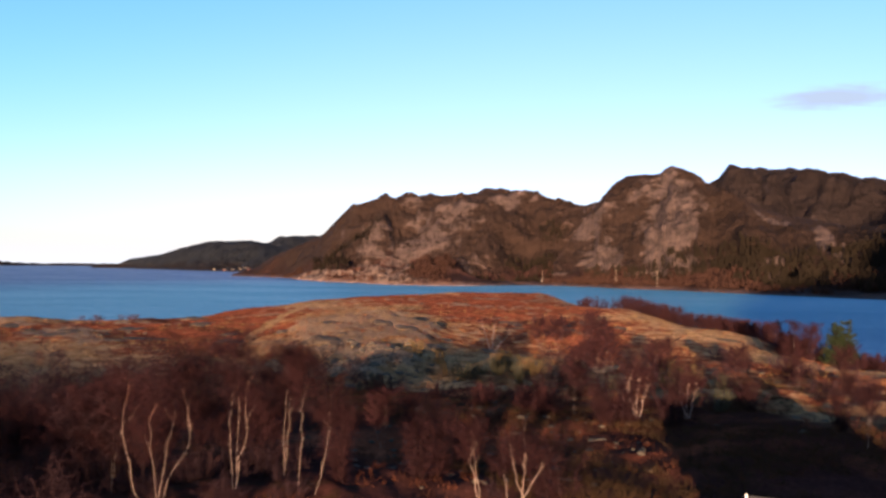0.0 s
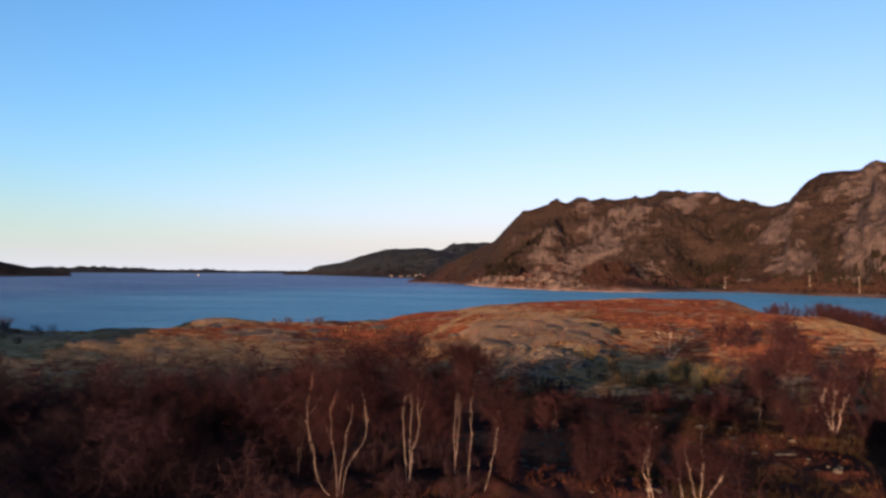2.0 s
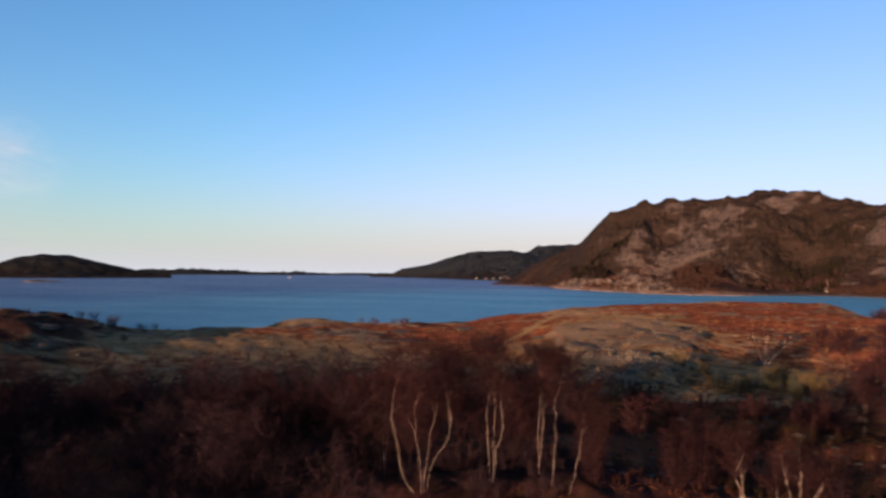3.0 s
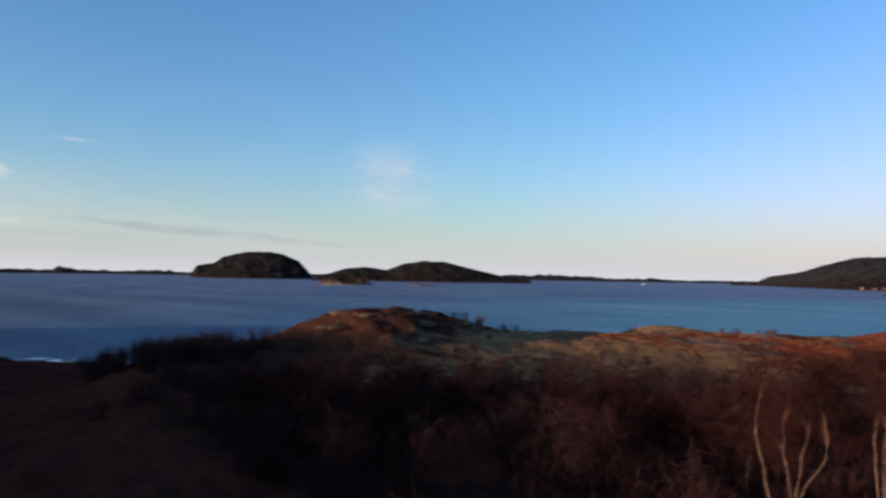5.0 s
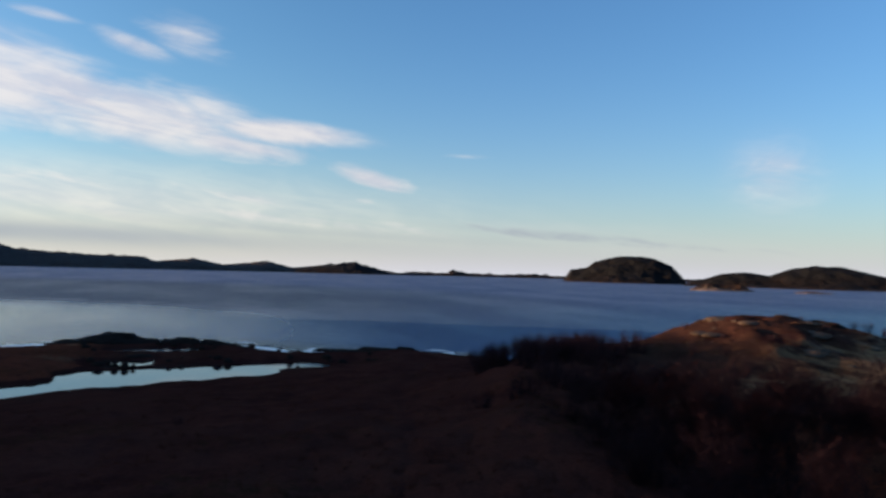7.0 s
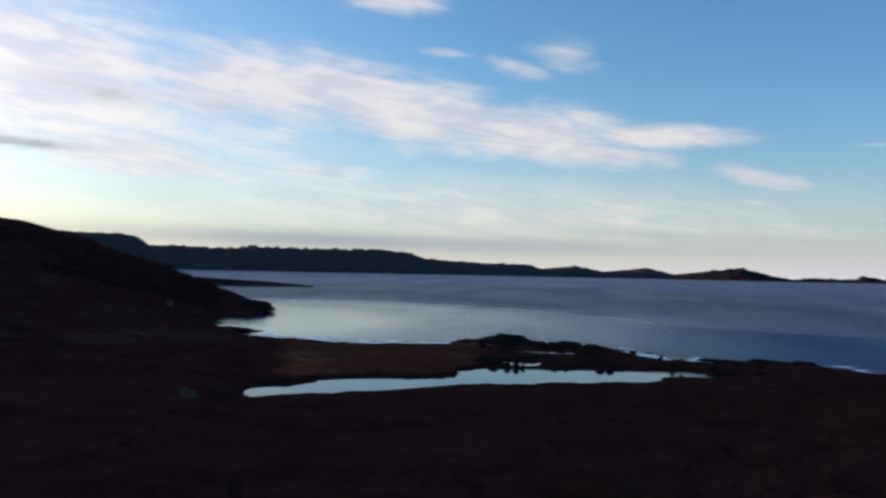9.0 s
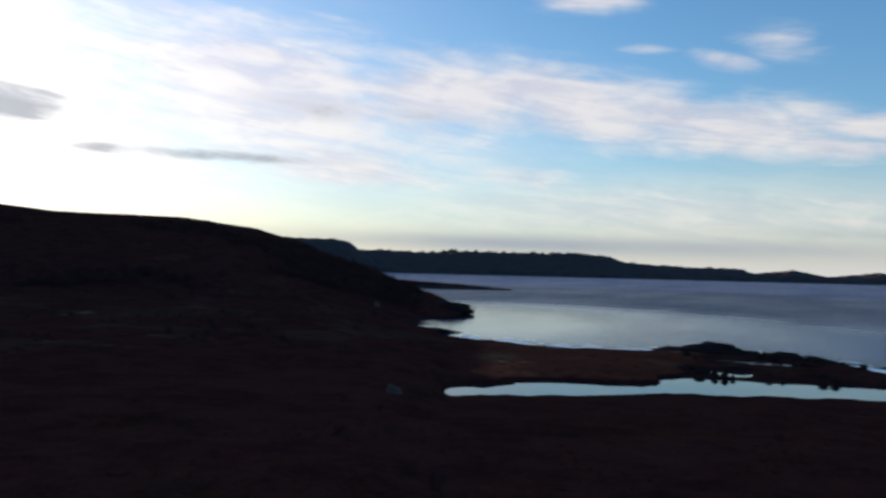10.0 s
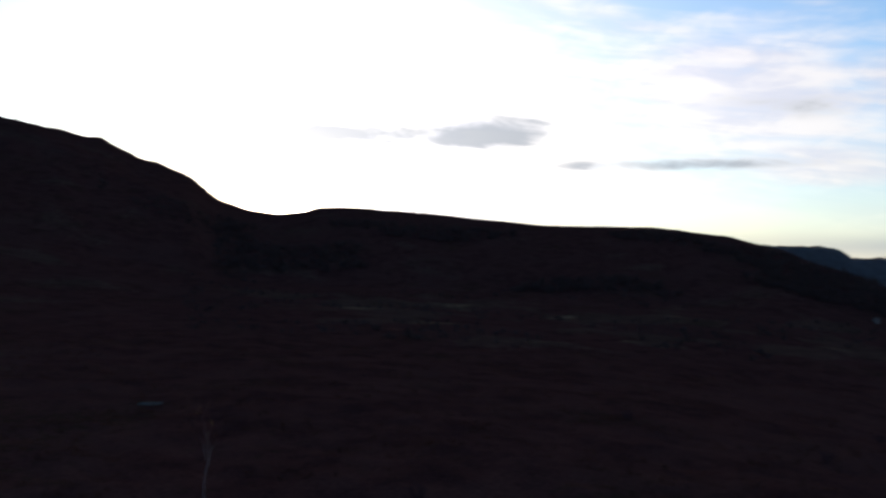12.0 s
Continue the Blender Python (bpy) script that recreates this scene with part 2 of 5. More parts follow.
def hill_material(name, rock_a, rock_b, wood, heath, bare, haze=0.0):
    """Far slopes: bare rock where steep, dark woods below, heath between."""
    mat, k, p = material(name)
    nz = k.n("ShaderNodeSeparateXYZ", {"Vector": k.n("ShaderNodeNewGeometry").outputs["Normal"]}).outputs[2]
    z = k.n("ShaderNodeSeparateXYZ", {"Vector": p}).outputs[2]
    big, mid, fine = k.noise(p, 0.009, 5, 0.55), k.noise(p, 0.03, 6, 0.6), k.noise(p, 0.25, 5, 0.7)
    stone = k.mix(k.step(k.m("ADD", k.m("MULTIPLY", k.noise(p, 0.09, 5, 0.65), 0.6), k.m("MULTIPLY", fine, 0.4)), 0.36, 0.62), rock_a, rock_b)
    green = k.mix(k.step(fine, 0.35, 0.65), wood, tuple(c * 1.9 for c in wood))
    low = k.mix(k.step(mid, 0.35, 0.65), heath, tuple(c * 0.45 for c in heath))
    veg = k.mix(k.step(k.m("ADD", k.m("DIVIDE", z, 45.0), k.m("MULTIPLY", k.m("SUBTRACT", big, 0.5), 2.0)), 0.15, 0.6), low, green)
    naked = k.m("ADD", k.m("MULTIPLY", k.m("SUBTRACT", 1.0, nz), 1.3), k.m("ADD", k.m("MULTIPLY", k.m("SUBTRACT", mid, 0.5), 1.1), k.m("MULTIPLY", k.m("SUBTRACT", big, 0.5), 0.9)))
    naked = k.m("SUBTRACT", naked, k.m("MULTIPLY", k.step(z, 75.0, 125.0), 0.1))
    # ribs and ledges slanting over the face
    slant = k.n("ShaderNodeMapping", {"Vector": p, "Rotation": (0.0, 0.6, 0.25), "Scale": (0.8, 0.8, 2.4)}).outputs[0]
    rib = k.noise(slant, 0.03, 6, 0.66, distort=1.2)
    naked = k.m("ADD", naked, k.m("MULTIPLY", k.m("SUBTRACT", rib, 0.5), 2.4))
    knob = k.n("ShaderNodeTexVoronoi", {"Vector": k.vm("ADD", p, k.vm("MULTIPLY", k.noise(p, 0.02, 4, 0.6, True), (30.0, 30.0, 30.0))), "Scale": 0.024, "Smoothness": 0.35}, feature="SMOOTH_F1").outputs["Distance"]
    naked = k.m("ADD", naked, k.m("MULTIPLY", k.m("SUBTRACT", 0.42, knob), 0.7))
    lean = k.n("ShaderNodeSeparateColor", {"Color": k.n("ShaderNodeVertexColor", layer_name="cover").outputs[0]}).outputs
    naked = k.m("ADD", naked, k.m("MULTIPLY", k.m("SUBTRACT", lean[0], 0.5), 2.2))
    veg = k.mix(lean[1], veg, k.mix(k.step(mid, 0.35, 0.65), tuple(c * 0.6 for c in wood), tuple(c * 1.2 for c in wood)))
    col = k.mix(k.step(naked, bare, bare + 0.32), veg, stone)
    shore = k.step(k.m("ADD", z, k.m("MULTIPLY", mid, 9.0)), 9.0, 5.0)
    col = k.mix(k.m("MULTIPLY", shore, 0.5), col, tuple(c * 1.5 for c in rock_b))
    h = k.m("ADD", k.m("ADD", k.m("MULTIPLY", mid, 3.0), fine), k.m("ADD", k.m("MULTIPLY", knob, -4.0), k.m("MULTIPLY", rib, 3.0)))
    finish(k, col, 0.95, h, 1.0, 4.0, **{"Specular IOR Level": 0.05})
    return mat


def water_material():
    mat, k, p = material("sea_water")
    flat = k.n("ShaderNodeMapping", {"Vector": p, "Scale": (1, 1, 0)}).outputs[0]
    gust = k.noise(k.n("ShaderNodeMapping", {"Vector": flat, "Rotation": (0, 0, 0.5), "Scale": (0.35, 1, 1)}).outputs[0], 0.012, 4)
    wave = k.m("ADD", k.m("MULTIPLY", k.noise(flat, 0.9, 4, 0.6), 0.7), k.m("MULTIPLY", k.noise(flat, 0.16, 3), 2.0))
    amount = k.m("ADD", k.m("MULTIPLY", k.step(gust, 0.35, 0.65), 0.5), 0.35)
    # sheltered water lies still
    still = k.step(k.vm("LENGTH", k.vm("SUBTRACT", p, tuple(bearing(104, 128)))), 38.0, 75.0)
    bay = k.step(k.m("ADD", k.vm("LENGTH", k.vm("SUBTRACT", p, tuple(bearing(124, 300)))), k.m("MULTIPLY", k.m("SUBTRACT", gust, 0.5), 60.0)), 60.0, 230.0)
    still = k.m("MULTIPLY", still, k.m("ADD", k.m("MULTIPLY", bay, 0.92), 0.08))
    rough = k.m("ADD", k.m("MULTIPLY", still, 0.3), 0.03)
    bump = k.n("ShaderNodeBump", {"Height": wave, "Strength": k.m("MULTIPLY", amount, still), "Distance": 1.0}).outputs[0]
    col = k.mix(gust, (0.007, 0.03, 0.1), (0.011, 0.05, 0.155))
    # duller, greener water in the outer bay
    outer = k.step(k.vm("LENGTH", k.vm("SUBTRACT", p, tuple(bearing(112, 620)))), 560.0, 260.0)
    col = k.mix(k.m("MULTIPLY", outer, 0.7), col, (0.006, 0.026, 0.044))
    # brighter cyan painted into the sound where the sun lights it frontally
    front_lit = k.step(k.m("ADD", k.vm("LENGTH", k.vm("SUBTRACT", p, tuple(bearing(-4, 520)))), k.m("MULTIPLY", k.m("SUBTRACT", gust, 0.5), 300.0)), 620.0, 150.0)
    col = k.mix(k.m("MULTIPLY", front_lit, 0.85), col, (0.012, 0.17, 0.26))
    col = k.mix(k.step(k.vm("LENGTH", k.vm("SUBTRACT", p, tuple(bearing(100, 145)))), 80.0, 50.0), col, (0.014, 0.015, 0.016))          # peaty water in the lagoon
    deep = k.n("ShaderNodeBsdfDiffuse", {"Color": col})
    gloss = k.n("ShaderNodeBsdfGlossy", {"Color": (0.93, 0.98, 1, 1), "Roughness": rough, "Normal": bump})
    # ruffled water hides much of its own gloss at low angles, still water does not
    part_of = k.m("MULTIPLY", k.n("ShaderNodeFresnel", {"IOR": 1.33, "Normal": bump}).outputs[0], k.m("SUBTRACT", 1.0, k.m("MULTIPLY", still, 0.71)))
    both = k.n("ShaderNodeMixShader", {0: part_of, 1: deep.outputs[0], 2: gloss.outputs[0]})
    k.n("ShaderNodeOutputMaterial", {"Surface": both.outputs[0]})
    return mat


M_GROUND = ground_material()
M_SEA = water_material()
M_MOUNT = hill_material("mountain_rock", (0.028, 0.021, 0.0205), (0.072, 0.051, 0.0475), (0.0155, 0.0096, 0.0078), (0.034, 0.0155, 0.0135), 0.37)
# the back crest's shade is put into these darker colours
M_SHADEMT = hill_material("shaded_mountain", (0.02, 0.0155, 0.0165), (0.042, 0.031, 0.032), (0.0098, 0.007, 0.007), (0.021, 0.0125, 0.0122), 0.7)
# cloud shadow and distance haze go into these dark bluish colours
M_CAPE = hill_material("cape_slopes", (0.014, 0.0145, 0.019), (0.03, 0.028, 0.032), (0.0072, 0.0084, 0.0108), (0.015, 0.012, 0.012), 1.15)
M_CLIFF = hill_material("pale_shore_rock", (0.045, 0.033, 0.029), (0.125, 0.088, 0.076), (0.02, 0.0125, 0.008), (0.07, 0.033, 0.024), 0.12)
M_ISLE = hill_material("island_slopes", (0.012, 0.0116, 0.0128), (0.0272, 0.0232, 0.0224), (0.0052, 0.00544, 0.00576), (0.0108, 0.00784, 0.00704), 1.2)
# air haze before the far shore is painted in as paler grey
M_HAZYFAR = hill_material("hazy_far_slopes", (0.055, 0.051, 0.05), (0.08, 0.074, 0.07), (0.037, 0.035, 0.035), (0.052, 0.047, 0.045), 1.2)
M_SKERRY = hill_material("skerry_rock", (0.0387, 0.03268, 0.02924), (0.1204, 0.0989, 0.08428), (0.0258, 0.0172, 0.01032), (0.043, 0.0258, 0.0172), 0.05)

# ---------- noise on arrays ----------
def lattice(x, y, seed):
    """Smooth gradient noise, about -1 to 1."""
    xi, yi = np.floor(x).astype(np.int64), np.floor(y).astype(np.int64)
    xf, yf = x - xi, y - yi

    def corner(i, j):
        h = ((xi + i) * 374761393 + (yi + j) * 668265263 + seed * 974634777) & 0x7FFFFFFF
        h = ((h ^ (h >> 13)) * 1274126177) & 0x7FFFFFFF
        a = (h ^ (h >> 16)).astype(float) * (2 * math.pi / 65536.0)
        return np.cos(a) * (xf - i) + np.sin(a) * (yf - j)

    u, v = xf * xf * xf * (xf * (xf * 6 - 15) + 10), yf * yf * yf * (yf * (yf * 6 - 15) + 10)
    top = corner(0, 0) * (1 - u) + corner(1, 0) * u
    low = corner(0, 1) * (1 - u) + corner(1, 1) * u
    return (top * (1 - v) + low * v) * 1.5


def fbm(x, y, size, octaves=4, seed=0, gain=0.5):
    total, amp = 0.0, 1.0
    for o in range(octaves):
        f = 2.03 ** o / size
        total = total + amp * lattice(x * f + 17.3 * o, y * f - 9.1 * o, seed + o)
        amp *= gain
    return total


def ridged(x, y, size, octaves=4, seed=0):
    total, amp = 0.0, 1.0
    for o in range(octaves):
        f = 2.1 ** o / size
        total = total + amp * (1 - 2 * np.abs(lattice(x * f + 5.7 * o, y * f + 3.1 * o, seed + o)))
        amp *= 0.5
    return total


def smooth(v, lo, hi):
    t = np.clip((v - lo) / (hi - lo), 0, 1)
    return t * t * (3 - 2 * t)


def mesh_from(name, verts, faces, mats, shade=True):
    me = bpy.data.meshes.new(name)
    me.from_pydata(verts, [], faces)
    for mat in mats:
        me.materials.append(mat)
    if shade:
        me.polygons.foreach_set("use_smooth", [True] * len(me.polygons))
    me.update()
    return me


def grid_faces(nu, nv, loop=False):
    i, j = np.meshgrid(np.arange(nu if loop else nu - 1), np.arange(nv - 1), indexing="ij")
    a, b = (i * nv + j).ravel(), (((i + 1) % nu) * nv + j).ravel()
    return np.stack([a, a + 1, b + 1, b], 1).tolist()


# ---------- the heath, the shore and the hills behind: one sheet ----------
RADII = np.concatenate([[0.01, 2.0, 4.0], np.geomspace(6.0, 108.0, 172), np.linspace(109.4, 208, 76), np.geomspace(211, 700.0, 74), np.geomspace(740, 4950, 22)])
PROFILES = {}


def profile(az, *pairs):
    """Heights of the ground along a bearing: distance, height, distance, height..."""
    r, z = np.array(pairs[0::2], float), np.array(pairs[1::2], float)
    fine = np.interp(np.log(RADII + 8), np.log(r + 8), z)
    n = 1 if 80 < az < 124 else 3
    PROFILES[az] = np.convolve(np.pad(fine, n, mode="edge"), np.ones(2 * n + 1) / (2 * n + 1), mode="valid")


SEABED = (700, -6, 4950, -6)
profile(-80, 0, 9.8, 30, 9.5, 80, 9, 160, 12, 400, 30, 700, 40, 4950, 30)
profile(-55, 0, 9.8, 20, 9.8, 60, 9, 100, 6, 150, 3, 190, -3, 420, -5, *SEABED)
profile(-31, 0, 9.8, 20, 10.2, 40, 11.0, 60, 10.4, 90, 9.1, 130, 3, 160, -2, 400, -5, *SEABED)
profile(-21.6, 0, 9.8, 20, 10.4, 30, 11.0, 45, 11.0, 60, 10.4, 90, 9.9, 125, 10.1, 165, 3, 195, -2, *SEABED)
profile(-14, 0, 10, 18, 10.6, 30, 11.2, 50, 10.5, 70, 9.9, 100, 10.0, 150, 11.8, 190, 4, 215, -2, *SEABED)
profile(-7.7, 0, 10, 18, 10.6, 30, 11.0, 50, 10.3, 70, 9.7, 95, 9.7, 130, 11.4, 185, 13.4, 225, 5, 250, -2, *SEABED)
profile(-2, 0, 10, 18, 10.6, 30, 11.0, 50, 10.0, 70, 9.5, 95, 9.9, 130, 11.6, 190, 13.4, 230, 5, 260, -2, *SEABED)
profile(3.7, 0, 10, 18, 10.8, 30, 11.2, 50, 9.9, 68, 9.6, 80, 10.8, 120, 11.8, 150, 11.5, 190, 12.5, 235, 5, 265, -2, *SEABED)
profile(9.5, 0, 10, 18, 11, 30, 11.6, 50, 10.0, 70, 9.6, 82, 10.8, 120, 11.4, 150, 10.8, 185, 11.5, 225, 5, 255, -2, *SEABED)
profile(15, 0, 10, 18, 11, 28, 11.7, 45, 10.5, 70, 9.7, 100, 9.8, 130, 9.8, 170, 10.2, 210, 3, 240, -2, *SEABED)
profile(24, 0, 10, 18, 11, 28, 11.6, 45, 10.4, 70, 9.8, 100, 10.1, 140, 10.3, 175, 3, 205, -2, *SEABED)
profile(31, 0, 10, 18, 11, 30, 11.0, 50, 10.0, 80, 9.8, 110, 10.4, 145, 10.9, 180, 3, 205, -2, *SEABED)
profile(37, 0, 10, 30, 10.6, 60, 9.4, 95, 10.2, 125, 10.5, 160, 2, 185, -2, *SEABED)
profile(42, 0, 10, 30, 10.2, 60, 9.4, 90, 10.4, 120, 11.1, 155, 2, 180, -2, *SEABED)
profile(47, 0, 10, 30, 10.0, 60, 8.8, 90, 11.0, 115, 13.9, 150, 3, 175, -2, *SEABED)
profile(51, 0, 10, 30, 10.0, 60, 8.8, 85, 11.4, 112, 14.9, 150, 3, 175, -2, *SEABED)
profile(54.5, 0, 10, 30, 10.0, 60, 9.0, 85, 11.4, 110, 14.2, 145, 3, 170, -2, *SEABED)
profile(57.5, 0, 10, 30, 10.0, 60, 9.0, 85, 10.6, 105, 13.1, 140, 3, 165, -2, *SEABED)
profile(61, 0, 10, 30, 10.0, 60, 9.4, 85, 10.6, 100, 11.2, 140, 2, 165, -2, *SEABED)
profile(68, 0, 10, 30, 10.0, 60, 9.8, 80, 10.4, 100, 8.5, 140, 2, 170, -1.5, *SEABED)
profile(73, 0, 10, 30, 9.6, 60, 8.6, 80, 8.0, 120, 4, 165, 1.2, 182, -1, *SEABED)
profile(78, 0, 10, 30, 9.2, 60, 7.6, 80, 6.4, 120, 3.4, 150, 1.6, 168, 1.9, 178, -1, *SEABED)
profile(82.6, 0, 10, 30, 9.0, 60, 7.2, 80, 5.6, 120, 2.6, 146, 0.7, 153, 0.3, 162, 1.6, 176, -1, *SEABED)
profile(85.5, 0, 10, 30, 9.0, 60, 7, 80, 5.2, 120, 1.8, 146, 0.4, 149.5, -1.0, 153, -1.0, 156, 0.5, 165, 1.2, 180, -1, *SEABED)
profile(91, 0, 10, 30, 9.0, 60, 6.8, 80, 4.8, 120, 1.2, 134, 0.3, 138, -1.2, 149, -1.2, 154, 0.7, 172, 0.9, 186, 0.5, 192, -1, *SEABED)
profile(95, 0, 10, 30, 9.0, 60, 6.6, 80, 4.6, 115, 1.3, 130, 0.3, 134, -1.2, 146, -1.2, 151, 0.6, 172, 0.8, 176.5, -0.7, 181, -0.7, 184.5, 0.7, 195, 0.5, 202, -1, *SEABED)
profile(98, 0, 10, 30, 9.0, 60, 6.5, 80, 4.5, 110, 1.3, 127, 0.3, 131, -1.2, 144, -1.2, 148, 0.35, 151, 0.3, 153.5, -0.7, 160, -0.7, 163.5, 0.7, 173, 0.8, 176.5, -0.7, 181, -0.7, 184.5, 0.8, 198, 0.5, 205, -1, *SEABED)
profile(100.6, 0, 10, 30, 9.0, 60, 6.5, 80, 4.5, 108, 1.3, 125.5, 0.3, 129, -1.2, 145, -1.2, 148, 0.5, 157, 0.5, 160, -0.5, 163, 0.6, 170, 1.0, 190, 1.0, 204, -1, *SEABED)
profile(103, 0, 10, 30, 9.0, 60, 6.5, 80, 4.4, 105, 1.3, 124, 0.3, 127.5, -1.2, 132, -1.0, 135, 0.6, 165, 1.3, 190, 0.6, 200, -1, *SEABED)
profile(102.2, 0, 10, 30, 9.0, 60, 6.5, 80, 4.4, 105, 1.3, 124.5, 0.3, 128, -1.2, 142, -1.2, 145.5, 0.6, 165, 1.3, 190, 0.6, 200, -1, *SEABED)
profile(104, 0, 10, 30, 9.0, 60, 6.5, 80, 4.3, 104, 1.3, 122, 0.3, 126, -1.2, 129.5, -1.0, 132.5, 0.6, 165, 1.6, 190, 0.6, 200, -1, *SEABED)
profile(110, 0, 10, 30, 9.0, 60, 6.5, 80, 4.2, 102, 1.3, 117, 0.3, 120.5, -1.2, 129, -1.2, 132.5, 0.6, 165, 1.8, 188, 0.6, 197, -1, *SEABED)
profile(116, 0, 10, 30, 9.0, 60, 6.5, 80, 4.2, 102, 1.5, 113, 0.4, 116, -1.2, 121, -1.2, 125, 0.7, 165, 2.0, 200, 0.8, 210, -1, 300, -2, *SEABED)
profile(118.4, 0, 10, 30, 9.0, 60, 6.5, 80, 4.4, 102, 1.3, 111, 0.35, 114.5, -0.8, 118.5, -0.6, 122, 0.5, 150, 1.8, 205, 1.0, 216, -1, 290, -1, 330, 2, 370, 3.5, 388, -1, *SEABED)
profile(120.2, 0, 10, 30, 9.0, 60, 6.6, 110, 2.0, 160, 2.2, 222, 1.4, 238, -0.4, 290, -1, 310, 3, 380, 8, 410, -2, *SEABED)
profile(122.3, 0, 10, 30, 9.2, 60, 7.0, 110, 3.0, 170, 2.6, 235, 2.6, 258, 0.5, 270, 0.5, 300, 5, 410, 12, 450, -2, *SEABED)
profile(125, 0, 10, 30, 9.4, 60, 7.4, 110, 3.6, 170, 3.2, 250, 4, 300, 8, 430, 21, 480, -2, *SEABED)
profile(127.5, 0, 10, 30, 9.5, 60, 7.6, 110, 4, 180, 4, 260, 6, 320, 13, 440, 27.5, 500, 3, 540, -4, *SEABED)
profile(130.3, 0, 10, 30, 9.5, 60, 7.8, 110, 4.4, 180, 4.5, 260, 7, 330, 18, 450, 36.6, 540, 10, 700, 0, 4950, -6)
profile(134, 0, 10, 30, 9.6, 60, 8, 110, 5, 180, 5, 270, 8, 340, 20, 460, 44.4, 580, 20, 700, 6, 4950, -6)
profile(139, 0, 10, 30, 9.6, 60, 8.2, 110, 5.4, 190, 5.5, 280, 9, 350, 24, 470, 49.6, 600, 30, 700, 12, 4950, -6)
profile(147, 0, 10, 30, 9.7, 60, 8.5, 110, 6, 200, 6.2, 290, 10, 360, 25, 480, 49.6, 620, 34, 4950, 10)
profile(150, 0, 10, 30, 9.7, 60, 8.6, 110, 6.4, 200, 6.6, 290, 10, 360, 26, 490, 52.2, 640, 40, 4950, 10)
profile(157, 0, 10, 30, 9.8, 60, 8.8, 120, 7, 220, 7, 300, 11, 370, 28, 500, 57.6, 660, 44, 4950, 10)
profile(162, 0, 10, 30, 9.8, 60, 9.0, 120, 7.4, 220, 7.4, 300, 11, 370, 29, 500, 59.4, 660, 40, 4950, 10)
profile(164.6, 0, 10, 30, 9.8, 60, 9.0, 120, 7.6, 220, 7.6, 310, 11, 380, 29, 500, 59.4, 600, 38, 4950, 10)
profile(165.7, 0, 10, 30, 9.8, 60, 9.0, 120, 7.6, 220, 7.6, 310, 11, 380, 28, 505, 56.0, 600, 36, 4950, 10)
profile(167.6, 0, 10, 30, 9.8, 60, 9.2, 120, 7.8, 220, 7.8, 310, 11, 380, 26, 515, 54.6, 600, 34, 4950, 10)
profile(169.6, 0, 10, 30, 9.8, 60, 9.2, 120, 8, 220, 8, 310, 12, 380, 28, 520, 56.2, 620, 42, 4950, 20)
profile(171.4, 0, 10, 30, 9.8, 60, 9.2, 120, 8, 220, 8, 310, 13, 380, 32, 525, 60.5, 640, 52, 4950, 20)
profile(174.3, 0, 10, 30, 9.8, 60, 9.2, 120, 8, 220, 8.4, 300, 16, 380, 40, 540, 76.5, 680, 70, 4950, 30)
profile(177, 0, 10, 30, 9.8, 60, 9.2, 120, 8, 220, 9, 300, 18, 390, 46, 550, 83, 700, 80, 4950, 40)
profile(180, 0, 10, 30, 9.8, 60, 9.4, 120, 8.4, 220, 10, 300, 20, 400, 52, 560, 95, 700, 96, 4950, 40)
profile(183, 0, 10, 30, 9.8, 60, 9.4, 120, 8.6, 220, 10, 300, 22, 420, 62, 590, 107, 700, 108, 4950, 40)
profile(187, 0, 10, 30, 9.8, 60, 9.6, 120, 9, 220, 11, 300, 24, 430, 66, 600, 113, 700, 115, 4950, 40)
# two unseen hills, raised to throw shade on the mountain to the right
profile(196, 0, 10, 30, 9.8, 60, 9.8, 120, 10, 220, 14, 300, 40, 430, 100, 620, 195, 700, 205, 1400, 100, 4950, 40)
profile(206, 0, 10, 30, 9.8, 60, 9.8, 120, 10, 220, 14, 300, 50, 430, 110, 640, 240, 700, 245, 1400, 120, 4950, 40)
profile(225, 0, 10, 30, 9.8, 60, 9.8, 120, 10, 220, 14, 300, 34, 430, 80, 600, 130, 700, 130, 4950, 40)
profile(250, 0, 10, 30, 9.8, 80, 10, 160, 12, 300, 24, 500, 50, 700, 60, 4950, 40)

BEARINGS = np.concatenate([np.arange(-48, 75.9, 0.4), np.arange(76, 121.9, 0.25), np.arange(122, 200, 0.4), np.arange(200, 312, 1.6)])


def ground_heights():
    keys = np.array(sorted(PROFILES))
    table = np.array([PROFILES[k] for k in keys])
    keys = np.append(keys, keys[0] + 360)
    table = np.vstack([table, table[:1]])
    az = np.where(BEARINGS < keys[0], BEARINGS + 360, BEARINGS)
    i = np.clip(np.searchsorted(keys, az, "right") - 1, 0, len(keys) - 2)
    t = ((az - keys[i]) / (keys[i + 1] - keys[i]))[:, None]
    t = 0.5 * t + 0.5 * t * t * (3 - 2 * t)
    h = table[i] * (1 - t) + table[i + 1] * t
    side = (BEARINGS > -40) & (BEARINGS < 72)          # no creases from bearing to bearing on the headland
    near = RADII < 172
    soft = np.stack([np.convolve(np.pad(h[:, j], 6, mode="edge"), np.hanning(15)[1:-1] / 7.0, mode="valid") for j in range(h.shape[1])], 1)
    h[np.ix_(side, near)] = soft[np.ix_(side, near)]
    hub = smooth(RADII, 1.0, 14.0)                # level under the camera
    return h * hub + 10.0 * (1 - hub)


